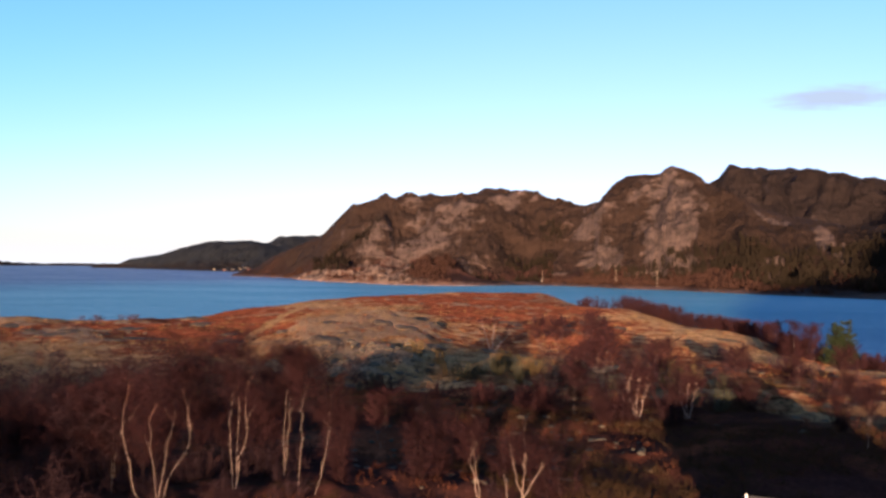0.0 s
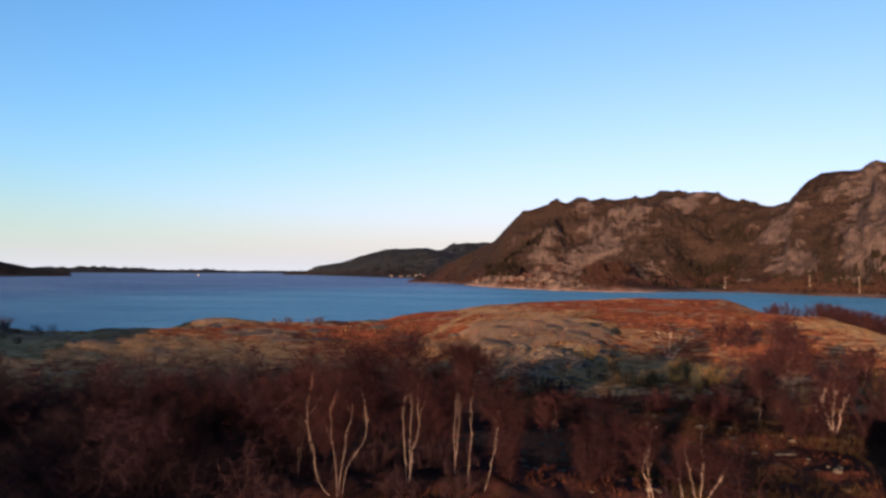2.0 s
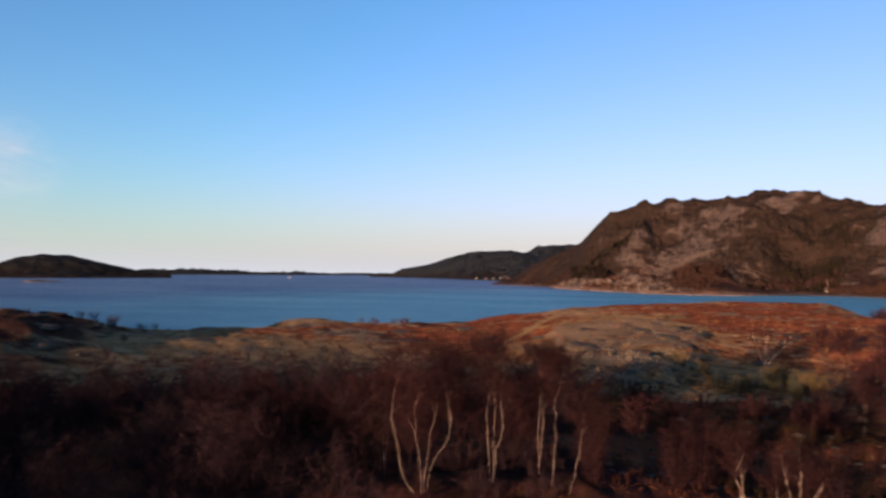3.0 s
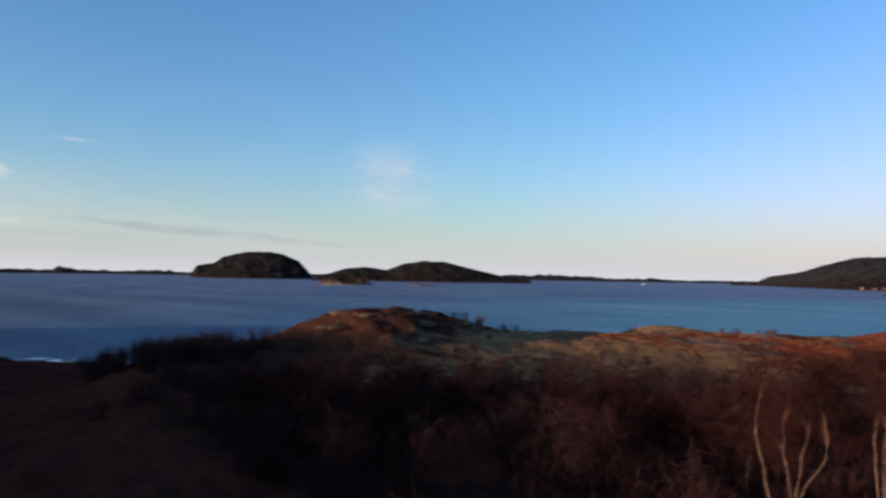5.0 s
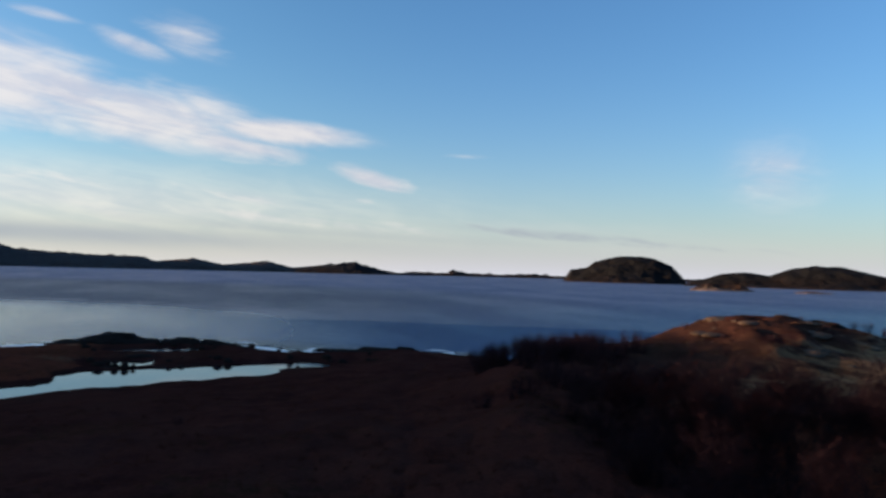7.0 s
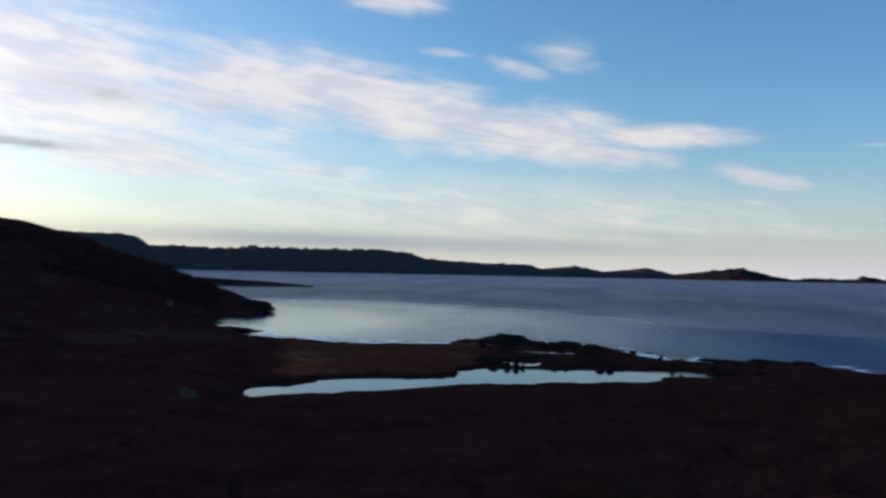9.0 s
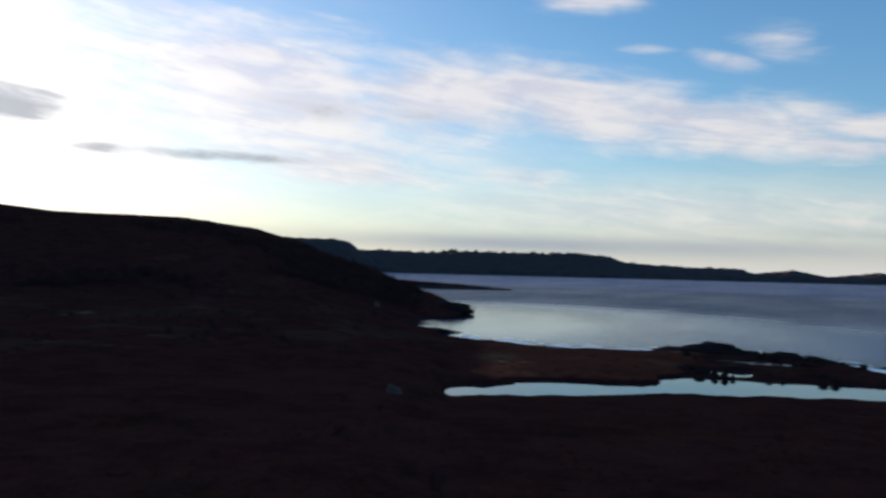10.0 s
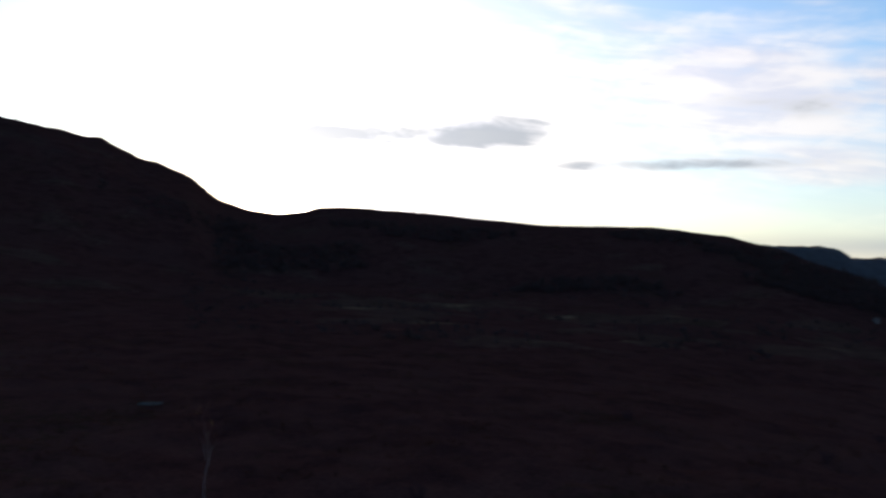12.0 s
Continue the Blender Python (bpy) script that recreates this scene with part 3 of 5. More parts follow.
def build_ground():
    a, r = np.meshgrid(np.radians(BEARINGS), RADII, indexing="ij")
    x, y = -np.sin(a) * r, np.cos(a) * r
    h = ground_heights()
    deg = np.degrees(a)
    land = smooth(h, 0.2, 3.0)
    knobs = fbm(x, y, 11, 4, 3)
    even = 0.8 * smooth(r, 58, 85) * smooth(62 - deg, 0, 14)          # the headland is worn smooth
    h = h + land * (1 - 0.7 * even) * (1 - 0.45 * smooth(deg, 72, 95)) * (1 - 0.75 * smooth(r, 120, 240) * smooth(deg, 100, 125)) * (0.5 * knobs * smooth(r, 5, 40) + 0.24 * fbm(x, y, 2.6, 3, 8) * smooth(r, 5, 15) * smooth(r, 200, 90))
    h = h + land * smooth(r, 240, 340) * (0.6 * ridged(x, y, 46, 3, 21) + 0.1) * (1 - 0.6 * smooth(deg, 100, 125)) \
        + land * smooth(r, 130, 260) * smooth(deg, 118, 130) * smooth(460 - r, 0, 120) * (1.6 * fbm(x, y, 75, 3, 22) + 0.7 * fbm(x, y, 32, 2, 23))
    h = h + land * smooth(r, 300, 520) * 5.0 * ridged(x, y, 110, 4, 31) * smooth(deg, 171, 176)
    h = h + smooth(h, -1.2, 0.6) * (1 - land) * 0.22 * fbm(x, y, 7, 4, 44)
    h = h + 0.55 * (ridged(x, y, 9, 3, 33) - 0.4) * np.exp(-((deg - 51) / 6.5) ** 2 - ((r - 104) / 22) ** 2)      # the knoll is rugged
    h = h + 0.24 * (ridged(x, y, 15, 4, 37) - 0.5) * smooth(r, 75, 100) * smooth(200 - r, 0, 40) * smooth(46 - deg, 0, 10) * land
    # a bare slab of bedrock with a broken edge
    slab = smooth(0.35 * fbm(x, y, 14, 3, 60) + 1.0 - np.hypot((deg - 6.5) / 7.0, (r - 97) / 30.0), 0.0, 0.25)
    h = h + slab * (0.5 + 0.2 * ridged(x, y, 6.0, 3, 61))
    rock = 0.12 + 0.5 * slab + 0.34 * smooth(ridged(x, y, 24, 4, 70), 0.75, 1.3) * smooth(r, 60, 110) + 0.35 * smooth(knobs, 0.3, 0.9)
    rock = rock + 0.25 * smooth(r, 380, 480) * smooth(deg, 170, 175)
    tan = 0.42 + 0.55 * fbm(x, y, 30, 3, 80) + 0.3 * smooth(r, 130, 170) - 0.75 * np.exp(-((deg - 17) / 4.5) ** 2 - ((r - 140) / 36) ** 2) \
        + 0.35 * np.exp(-((deg - 30) / 9) ** 2 - ((r - 125) / 30) ** 2) - 0.3 * np.exp(-((deg + 4) / 6) ** 2 - ((r - 140) / 16) ** 2) \
        - 0.5 * np.exp(-((deg - 3) / 12) ** 2 - ((r - 168) / 22) ** 2) + 0.4 * np.exp(-((deg - 50) / 9) ** 2 - ((r - 105) / 30) ** 2)
    # mud by the water; on the knoll its dark colour imitates weaker sun
    mud_shade = smooth(h, 0.9, 0.3) * 0.8 + (0.36 + 0.4 * fbm(x, y, 8, 3, 99)) * np.exp(-((deg - 50) / 10) ** 4 - ((r - 96) / 32) ** 4) + (0.62 + 0.2 * fbm(x, y, 7, 3, 98)) * smooth(r, 72, 50) * smooth(50 - deg, 0, 12)
    trail = np.exp(-((deg - 11.6 - (150 - r) * 0.06 + 0.5 * fbm(x, y, 12, 2, 110)) / 0.4) ** 2) * smooth(r, 84, 94) * smooth(160 - r, 0, 8)     # a trail of bleached grass
    tan = tan + 0.9 * trail
    rock = rock - 0.5 * trail + 0.55 * np.exp(-((deg - 27) / 2.4) ** 2 - ((r - 116) / 9) ** 2) - 0.35 * np.exp(-((deg - 16) / 3) ** 2 - ((r - 125) / 40) ** 2)
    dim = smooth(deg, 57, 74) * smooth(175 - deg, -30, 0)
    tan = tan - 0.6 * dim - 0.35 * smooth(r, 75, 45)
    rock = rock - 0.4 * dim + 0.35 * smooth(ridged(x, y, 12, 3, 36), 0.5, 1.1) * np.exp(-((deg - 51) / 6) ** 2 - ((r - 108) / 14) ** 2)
    # darkened by bearing and on the knoll, in place of the hill's shade
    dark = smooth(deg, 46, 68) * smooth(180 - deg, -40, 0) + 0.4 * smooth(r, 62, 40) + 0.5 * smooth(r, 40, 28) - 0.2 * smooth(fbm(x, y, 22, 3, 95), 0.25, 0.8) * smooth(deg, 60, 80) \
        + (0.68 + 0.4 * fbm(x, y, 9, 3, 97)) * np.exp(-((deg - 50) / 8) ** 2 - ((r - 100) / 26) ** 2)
    bar = smooth(r, 122, 134) * smooth(206 - r, 0, 10) * smooth(deg, 95, 102) * smooth(120 - deg, 0, 5)     # a bar of dead grass between lagoon and bay
    dark, tan = dark - 0.48 * bar, tan + 0.15 * bar + 0.15 * np.exp(-((deg - 1) / 11) ** 2 - ((r - 110) / 45) ** 2)
    field = smooth(fbm(x, y, 45, 3, 101) + 0.3 * fbm(x, y, 14, 3, 102), -0.05, 0.35) * smooth(deg, 118, 128) * smooth(r, 100, 130) * smooth(275 - r, 0, 40) * smooth(172 - deg, 0, 8)
    dark, tan = dark - 0.26 * field, tan + 0.75 * field      # meadows under the hill
    lee = smooth(-3 - deg, 0, 8) * smooth(r, 36, 50) * smooth(150 - r, 0, 30)          # grassy slope toward the sound
    rock, tan, dark = rock - 0.3 * lee, tan + 0.08 * lee, dark + 0.2 * lee
    open_heath = np.exp(-((deg + 2) / 9) ** 2) * smooth(r, 29, 36) * smooth(72 - r, 0, 12)          # paler heath between the birches
    dark, tan, mud_shade = dark - 0.34 * open_heath, tan + 0.14 * open_heath, mud_shade - 0.22 * open_heath
    flank = np.exp(-((deg - 56) / 4.5) ** 2 - ((r - 102) / 18) ** 2)          # the ridge's shadow painted on the side of the knoll
    tan, dark = tan + 0.5 * flank, dark + 0.42 * flank
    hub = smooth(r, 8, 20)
    rock, tan, mud_shade, dark = (q * hub + c * (1 - hub) for q, c in ((rock, 0.0), (tan, 0.3), (mud_shade, 0.0), (dark, 0.8)))
    tint = np.stack([rock, tan, mud_shade, dark], -1)
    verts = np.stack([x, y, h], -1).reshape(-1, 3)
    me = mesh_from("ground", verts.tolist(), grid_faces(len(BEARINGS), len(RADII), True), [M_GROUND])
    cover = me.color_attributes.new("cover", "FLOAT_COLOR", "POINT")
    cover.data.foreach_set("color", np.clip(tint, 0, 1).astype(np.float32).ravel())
    ob = new("ground", me)
    tagged(ob, "rust-brown winter heath with tan grass, bare rock and a muddy shore", "ground", kind="structure")
    return h


GROUND_H = build_ground()


def ground_z(x, y):
    """Height of the ground sheet at a place."""
    r, az = math.hypot(x, y), math.degrees(math.atan2(-x, y))
    if az < BEARINGS[0]:
        az += 360
    i = min(max(int(np.searchsorted(BEARINGS, az)) - 1, 0), len(BEARINGS) - 2)
    j = min(max(int(np.searchsorted(RADII, r)) - 1, 0), len(RADII) - 2)
    u = min(max((az - BEARINGS[i]) / (BEARINGS[i + 1] - BEARINGS[i]), 0), 1)
    v = min(max((r - RADII[j]) / (RADII[j + 1] - RADII[j]), 0), 1)
    g = GROUND_H
    return float((g[i, j] * (1 - u) + g[i + 1, j] * u) * (1 - v) + (g[i, j + 1] * (1 - u) + g[i + 1, j + 1] * u) * v)


def build_sea():
    rings = np.concatenate([[0.01], np.geomspace(40, 4950, 40)])
    a, r = np.meshgrid(np.radians(np.arange(0, 360, 3.0)), rings, indexing="ij")
    verts = np.stack([-np.sin(a) * r, np.cos(a) * r, 0 * r], -1).reshape(-1, 3).tolist()
    tagged(new("water", mesh_from("water", verts, grid_faces(120, len(rings), True), [M_SEA])), "blue fjord water ruffled by wind, calm in the lagoon", "water", kind="structure")


build_sea()


# ---------- land across the water ----------
def landform(name, label, mat, rows, nu, nv, rough, cliff, seed, skyline=0.0, category="hill", bulge=1.0, size=120.0, gully=0.0, spots=()):
    """A hill seen across water. rows: bearing, distance of its shore, distance of its ridge, height of the ridge."""
    rows = np.array(rows, float)
    rows = rows[np.argsort(rows[:, 0])]
    az = np.linspace(rows[0, 0], rows[-1, 0], nu)
    shore, ridge, top = (np.interp(az, rows[:, 0], rows[:, i]) for i in (1, 2, 3))
    ker = np.array([1, 4, 6, 4, 1]) / 16
    for _ in range(max(1, nu // 160)):
        shore, ridge = (np.convolve(np.pad(q, 2, mode="edge"), ker, mode="valid") for q in (shore, ridge))
    v = np.concatenate([[-0.06], np.linspace(0, 1, nv), np.linspace(1.06, 1.8, nv // 5)])
    A, V = np.meshgrid(np.radians(az), v, indexing="ij")
    S, R, T = shore[:, None], ridge[:, None], top[:, None]
    D = S + (R - S) * V
    x, y = -np.sin(A) * D, np.cos(A) * D
    t = np.clip(V, 0, 1)
    rise = (1 - cliff) * t ** bulge + cliff * smooth(t, 0.25, 0.8)
    back = np.where(V > 1, np.clip(1 - (V - 1) / 0.8, 0, 1) ** 1.3, 1.0)
    mask = smooth(t, 0.02, 0.18) * smooth(1.02 - t, 0.0, 0.28)
    crag = ridged(x, y, size, 6, seed) * 0.55 + fbm(x, y, size * 0.6, 5, seed + 9) * 0.5
    crag = crag + gully * smooth(1.02 - t, 0.03, 0.4) * (ridged(A * 900, D * 0.3, size * 0.42, 4, seed + 50) - 0.3)
    z = T * rise * back + T * rough * mask * (crag - 0.62) + np.where(V <= 1, 1, back) * skyline * T * fbm(x, y, size * 0.3, 4, seed + 30) * smooth(t, 0.5, 1.0)
    z = np.where(V < 0, -4.0, z + 0.8)
    z[:, -1] = -4.0
    verts = np.stack([x, y, z], -1).reshape(-1, 3).tolist()
    ob = new(name, mesh_from(name, verts, grid_faces(nu, len(v)), [mat]))
    # where rock lies bare or woods stand: bearing, share of the slope, their spreads, bareness, woods
    bare, wood = np.full(A.shape, 0.5), np.zeros(A.shape)
    wig, wob = 1.1 * fbm(x, y, 60, 3, seed + 80), 0.07 * fbm(x, y, 45, 3, seed + 81)
    for a, f, wa, wf, more, trees in spots:
        near = np.exp(-((az[:, None] + wig - a) / wa) ** 2 - ((V + wob - f) / wf) ** 2)
        bare, wood = bare + more * near, wood + trees * near
    tint = np.stack([bare, wood, 0 * bare, 0 * bare + 1], -1)
    ob.data.color_attributes.new("cover", "FLOAT_COLOR", "POINT").data.foreach_set("color", np.clip(tint, 0, 1).astype(np.float32).ravel())
    tagged(ob, label, category, kind="structure")
    LANDS[name] = (az, v, shore, ridge, z)
    return ob


LANDS = {}


def rest_on(name, a, d):
    """The place on a landform at a bearing and a distance."""
    az, v, shore, ridge, z = LANDS[name]
    i = int(np.argmin(np.abs(az - a)))
    j = int(np.argmin(np.abs(v - (d - shore[i]) / (ridge[i] - shore[i]))))
    return bearing(a, d, float(z[i, j]))


def top_at(el, d, eye=19.8):
    return eye + d * math.tan(radians(el)) - 0.8


def hill_rows(*rows):
    """bearing, rise of the skyline in degrees, shore, ridge -> rows for landform()"""
    return [(az, s, d, max(0.3, top_at(el, d))) for az, el, s, d in rows]


landform("mountain_ridge_1", "craggy rust-brown mountain with bare rock walls above the fjord", M_MOUNT, hill_rows(
    (16, -0.8, 1230, 1260), (14.2, -0.3, 1180, 1240), (13, 0.6, 1130, 1230), (11.2, 1.4, 1040, 1220), (9.3, 2.3, 890, 1200), (8.2, 3.5, 850, 1190), (7.1, 4.6, 830, 1180), (4.6, 5.2, 775, 1150), (2, 5.15, 745, 1140),
    (-0.7, 5.5, 730, 1130), (-2.6, 5.65, 745, 1120), (-3.2, 6.05, 750, 1120), (-4.4, 5.95, 755, 1120), (-6.4, 5.5, 775, 1110), (-9.4, 4.9, 770, 1090), (-11.5, 4.5, 735, 1070), (-14, 3.8, 700, 1050), (-17, 2.4, 690, 1020), (-20, 0.3, 700, 900)),
    560, 125, 0.21, 0.5, 5, 0.018, "mountain", size=165.0, gully=0.34, spots=(
        (11.5, 0.5, 3.2, 0.5, -0.5, 0.7), (3.5, 0.35, 2.2, 0.2, 0.24, 0), (0, 0.55, 3, 0.2, 0.15, 0), (5.5, 0.75, 1.5, 0.12, -0.35, 0.3), (-6, 0.4, 3, 0.25, -0.35, 0.3), (-0.5, 0.85, 1.6, 0.1, -0.3, 0), (-3.5, 0.9, 2.2, 0.07, -0.3, 0),
        (-8.5, 0.7, 2, 0.2, -0.15, 0.2), (2, 0.92, 1.5, 0.06, 0.25, 0), (-4.5, 0.72, 0.9, 0.1, 0.35, 0), (-2, 0.12, 4, 0.1, -0.3, 0)))
landform("shore_cliff", "pale pinkish rock cliffs along the far shore", M_CLIFF, hill_rows(
    (11.5, -0.9, 1000, 1040), (10.4, -0.55, 925, 985), (9.0, -0.35, 862, 930), (7.6, -0.45, 832, 890), (6.4, -0.2, 806, 880), (5.2, -0.1, 770, 850), (4.2, -0.3, 748, 820), (3.0, -0.55, 738, 800), (1.2, -0.75, 728, 780), (-0.5, -1.1, 724, 760), (-3, -1.35, 736, 760)),
    260, 40, 0.3, 0.55, 77, 0.08, "cliff", bulge=0.6, size=30.0, gully=0.6)
landform("mountain_ridge_2", "steep bare rock peak lit warm, woods at its foot", M_MOUNT, hill_rows(
    (-8.5, 0.2, 770, 840), (-10, 2.2, 765, 900), (-11.3, 4.2, 745, 930), (-12.2, 5.3, 720, 940), (-13, 6.2, 705, 945), (-14, 6.85, 695, 945), (-16.3, 6.95, 680, 940), (-17.3, 7.4, 670, 935), (-18.3, 7.0, 655, 925), (-19.7, 6.2, 640, 920), (-22, 4.9, 620, 900),
    (-24.5, 3.9, 595, 880), (-27, 3.3, 580, 870), (-29.5, 2.7, 565, 850), (-33, 2.6, 550, 840), (-38, 2.5, 540, 840), (-46, 2, 520, 800)),
    520, 125, 0.2, 0.55, 12, 0.018, "mountain", size=140.0, gully=0.36, spots=(
        # the wide wooded spots at -25.5 and -32 paint the slope's shade
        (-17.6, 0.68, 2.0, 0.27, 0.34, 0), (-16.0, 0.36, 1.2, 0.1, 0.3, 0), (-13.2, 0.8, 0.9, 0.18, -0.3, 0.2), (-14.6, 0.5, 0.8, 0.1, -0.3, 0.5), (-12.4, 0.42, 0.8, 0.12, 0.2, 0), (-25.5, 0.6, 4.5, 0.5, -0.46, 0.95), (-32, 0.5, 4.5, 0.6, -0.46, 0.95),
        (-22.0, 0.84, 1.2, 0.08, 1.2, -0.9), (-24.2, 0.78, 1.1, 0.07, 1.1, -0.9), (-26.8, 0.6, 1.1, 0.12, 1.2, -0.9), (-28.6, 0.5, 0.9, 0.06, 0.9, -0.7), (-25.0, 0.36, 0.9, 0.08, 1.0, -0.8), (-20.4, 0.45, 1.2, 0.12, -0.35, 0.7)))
landform("mountain_ridge_3", "dark mountain crest in shade behind the peak", M_SHADEMT, hill_rows(
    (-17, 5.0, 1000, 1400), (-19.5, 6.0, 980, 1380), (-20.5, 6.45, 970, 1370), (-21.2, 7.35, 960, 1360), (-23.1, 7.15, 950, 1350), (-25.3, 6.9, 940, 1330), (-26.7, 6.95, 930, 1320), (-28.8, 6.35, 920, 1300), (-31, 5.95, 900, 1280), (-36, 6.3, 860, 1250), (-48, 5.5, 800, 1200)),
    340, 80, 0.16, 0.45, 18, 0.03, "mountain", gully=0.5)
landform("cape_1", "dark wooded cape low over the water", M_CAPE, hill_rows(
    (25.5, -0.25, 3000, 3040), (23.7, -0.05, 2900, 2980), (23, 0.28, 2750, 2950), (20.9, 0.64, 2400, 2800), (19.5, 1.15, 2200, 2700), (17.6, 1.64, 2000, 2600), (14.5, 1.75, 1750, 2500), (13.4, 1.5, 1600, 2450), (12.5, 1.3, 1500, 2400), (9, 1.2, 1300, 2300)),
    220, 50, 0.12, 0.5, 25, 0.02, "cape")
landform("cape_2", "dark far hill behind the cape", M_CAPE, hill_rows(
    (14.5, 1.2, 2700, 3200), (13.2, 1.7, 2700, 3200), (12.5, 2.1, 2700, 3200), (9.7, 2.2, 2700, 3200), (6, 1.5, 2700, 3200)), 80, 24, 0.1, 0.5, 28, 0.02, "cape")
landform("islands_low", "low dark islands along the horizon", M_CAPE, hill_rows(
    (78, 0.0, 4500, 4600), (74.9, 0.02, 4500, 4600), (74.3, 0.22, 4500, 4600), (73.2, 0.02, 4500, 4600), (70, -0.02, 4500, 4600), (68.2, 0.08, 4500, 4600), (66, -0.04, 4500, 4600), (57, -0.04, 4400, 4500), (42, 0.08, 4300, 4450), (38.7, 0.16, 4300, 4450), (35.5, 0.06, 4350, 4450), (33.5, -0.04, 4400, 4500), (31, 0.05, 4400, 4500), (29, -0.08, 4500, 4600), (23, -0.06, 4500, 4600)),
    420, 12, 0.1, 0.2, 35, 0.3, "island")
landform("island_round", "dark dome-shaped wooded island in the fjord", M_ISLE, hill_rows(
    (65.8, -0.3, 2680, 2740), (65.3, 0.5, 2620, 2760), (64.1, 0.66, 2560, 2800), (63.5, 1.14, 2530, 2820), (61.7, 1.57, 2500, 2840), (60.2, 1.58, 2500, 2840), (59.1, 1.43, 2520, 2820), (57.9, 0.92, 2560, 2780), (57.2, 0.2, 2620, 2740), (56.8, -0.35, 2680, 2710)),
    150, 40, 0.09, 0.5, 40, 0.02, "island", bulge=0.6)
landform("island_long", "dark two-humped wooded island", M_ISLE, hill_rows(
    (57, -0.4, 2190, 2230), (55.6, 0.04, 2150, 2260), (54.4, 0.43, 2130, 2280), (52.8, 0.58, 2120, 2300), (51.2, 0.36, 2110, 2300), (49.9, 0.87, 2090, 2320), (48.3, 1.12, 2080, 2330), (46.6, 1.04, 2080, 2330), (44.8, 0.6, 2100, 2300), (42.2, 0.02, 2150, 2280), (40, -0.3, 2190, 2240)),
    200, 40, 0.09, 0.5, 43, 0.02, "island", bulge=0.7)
landform("skerry_1", "low bare sunlit rock skerry in the water", M_SKERRY, hill_rows((56.6, -0.85, 1380, 1400), (55.4, -0.28, 1360, 1420), (54.3, -0.4, 1355, 1420), (53.2, -0.36, 1360, 1420), (52.2, -0.8, 1380, 1400)), 60, 14, 0.3, 0.3, 50, 0.1, "skerry", size=20.0)
landform("skerry_2", "small low rock skerry in the water", M_SKERRY, hill_rows((49.6, -0.85, 1380, 1395), (48.7, -0.66, 1365, 1405), (47.2, -0.83, 1380, 1395)), 40, 10, 0.3, 0.3, 52, 0.1, "skerry", size=20.0)
landform("far_shore", "long dark wooded shore across the fjord", M_HAZYFAR, hill_rows(
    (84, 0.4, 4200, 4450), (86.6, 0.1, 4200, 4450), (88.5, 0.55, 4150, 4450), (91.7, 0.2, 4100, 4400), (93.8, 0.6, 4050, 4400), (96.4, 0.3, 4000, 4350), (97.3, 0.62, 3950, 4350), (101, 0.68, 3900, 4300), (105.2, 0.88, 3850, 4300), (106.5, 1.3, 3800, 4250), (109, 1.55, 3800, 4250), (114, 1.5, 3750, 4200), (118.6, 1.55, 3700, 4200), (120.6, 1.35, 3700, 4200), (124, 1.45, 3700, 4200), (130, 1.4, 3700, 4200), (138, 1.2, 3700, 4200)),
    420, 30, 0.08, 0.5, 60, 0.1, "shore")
landform("far_shore_2", "dark island humps across the fjord", M_CAPE, hill_rows((76.0, -0.25, 4050, 4100), (77.3, -0.02, 4000, 4100), (78.6, -0.1, 4000, 4100), (79.9, 0.1, 3950, 4150), (82.1, 0.65, 3900, 4200), (84.3, 0.36, 3950, 4150), (86.4, 0.0, 4000, 4100)), 100, 16, 0.08, 0.5, 63, 0.16, "shore")
landform("far_headland", "dark flat-topped headland in the distance", M_HAZYFAR, hill_rows((124.6, 0.6, 2700, 2900), (125.7, 1.35, 2650, 2950), (126.4, 1.95, 2600, 3000), (127.6, 2.25, 2600, 3000), (129.4, 2.2, 2600, 3000), (134, 2.3, 2600, 3000), (140, 1.8, 2600, 3000)), 120, 30, 0.08, 0.5, 66, 0.02, "headland")
landform("spit", "low dark spit reaching into the bay", M_ISLE, hill_rows((113.9, -1.5, 775, 785), (114.6, -1.33, 770, 795), (117.3, -1.1, 760, 800), (122, -0.85, 750, 810), (126, -0.6, 740, 820)), 120, 12, 0.2, 0.3, 70, 0.05, "spit", size=25.0)

# ---------- plants ----------
def part(name, mesh, parent, label=""):
    ob = new(name, mesh)
    ob.parent = parent
    return tagged(ob, label, kind="stuff" if name in ("branchwork", "crown", "base_wood") else "")


def tube(V, F, pts, radii, sides=6):
    """Adds a tapered round stem through pts."""
    start = len(V)
    for i, p in enumerate(pts):
        d = (pts[min(i + 1, len(pts) - 1)] - pts[max(i - 1, 0)]).normalized()
        a = d.orthogonal().normalized()
        b = d.cross(a)
        for s in range(sides):
            t = 2 * math.pi * s / sides
            V.append(tuple(p + (a * math.cos(t) + b * math.sin(t)) * radii[i]))
    for i in range(len(pts) - 1):
        for s in range(sides):
            q, w = start + i * sides, (s + 1) % sides
            F.append((q + s, q + w, q + sides + w, q + sides + s))
    F.append(tuple(start + (len(pts) - 1) * sides + s for s in range(sides)))


def spike(V, F, base, tip, r):
    """Adds a slim three-sided twig or blade."""
    d = (tip - base).normalized()
    a = d.orthogonal().normalized() * r
    b = d.cross(a)
    n = len(V)
    V.extend((tuple(base + a), tuple(base - a * 0.5 + b * 0.87), tuple(base - a * 0.5 - b * 0.87), tuple(tip)))
    F.extend(((n, n + 1, n + 3), (n + 1, n + 2, n + 3), (n + 2, n, n + 3)))


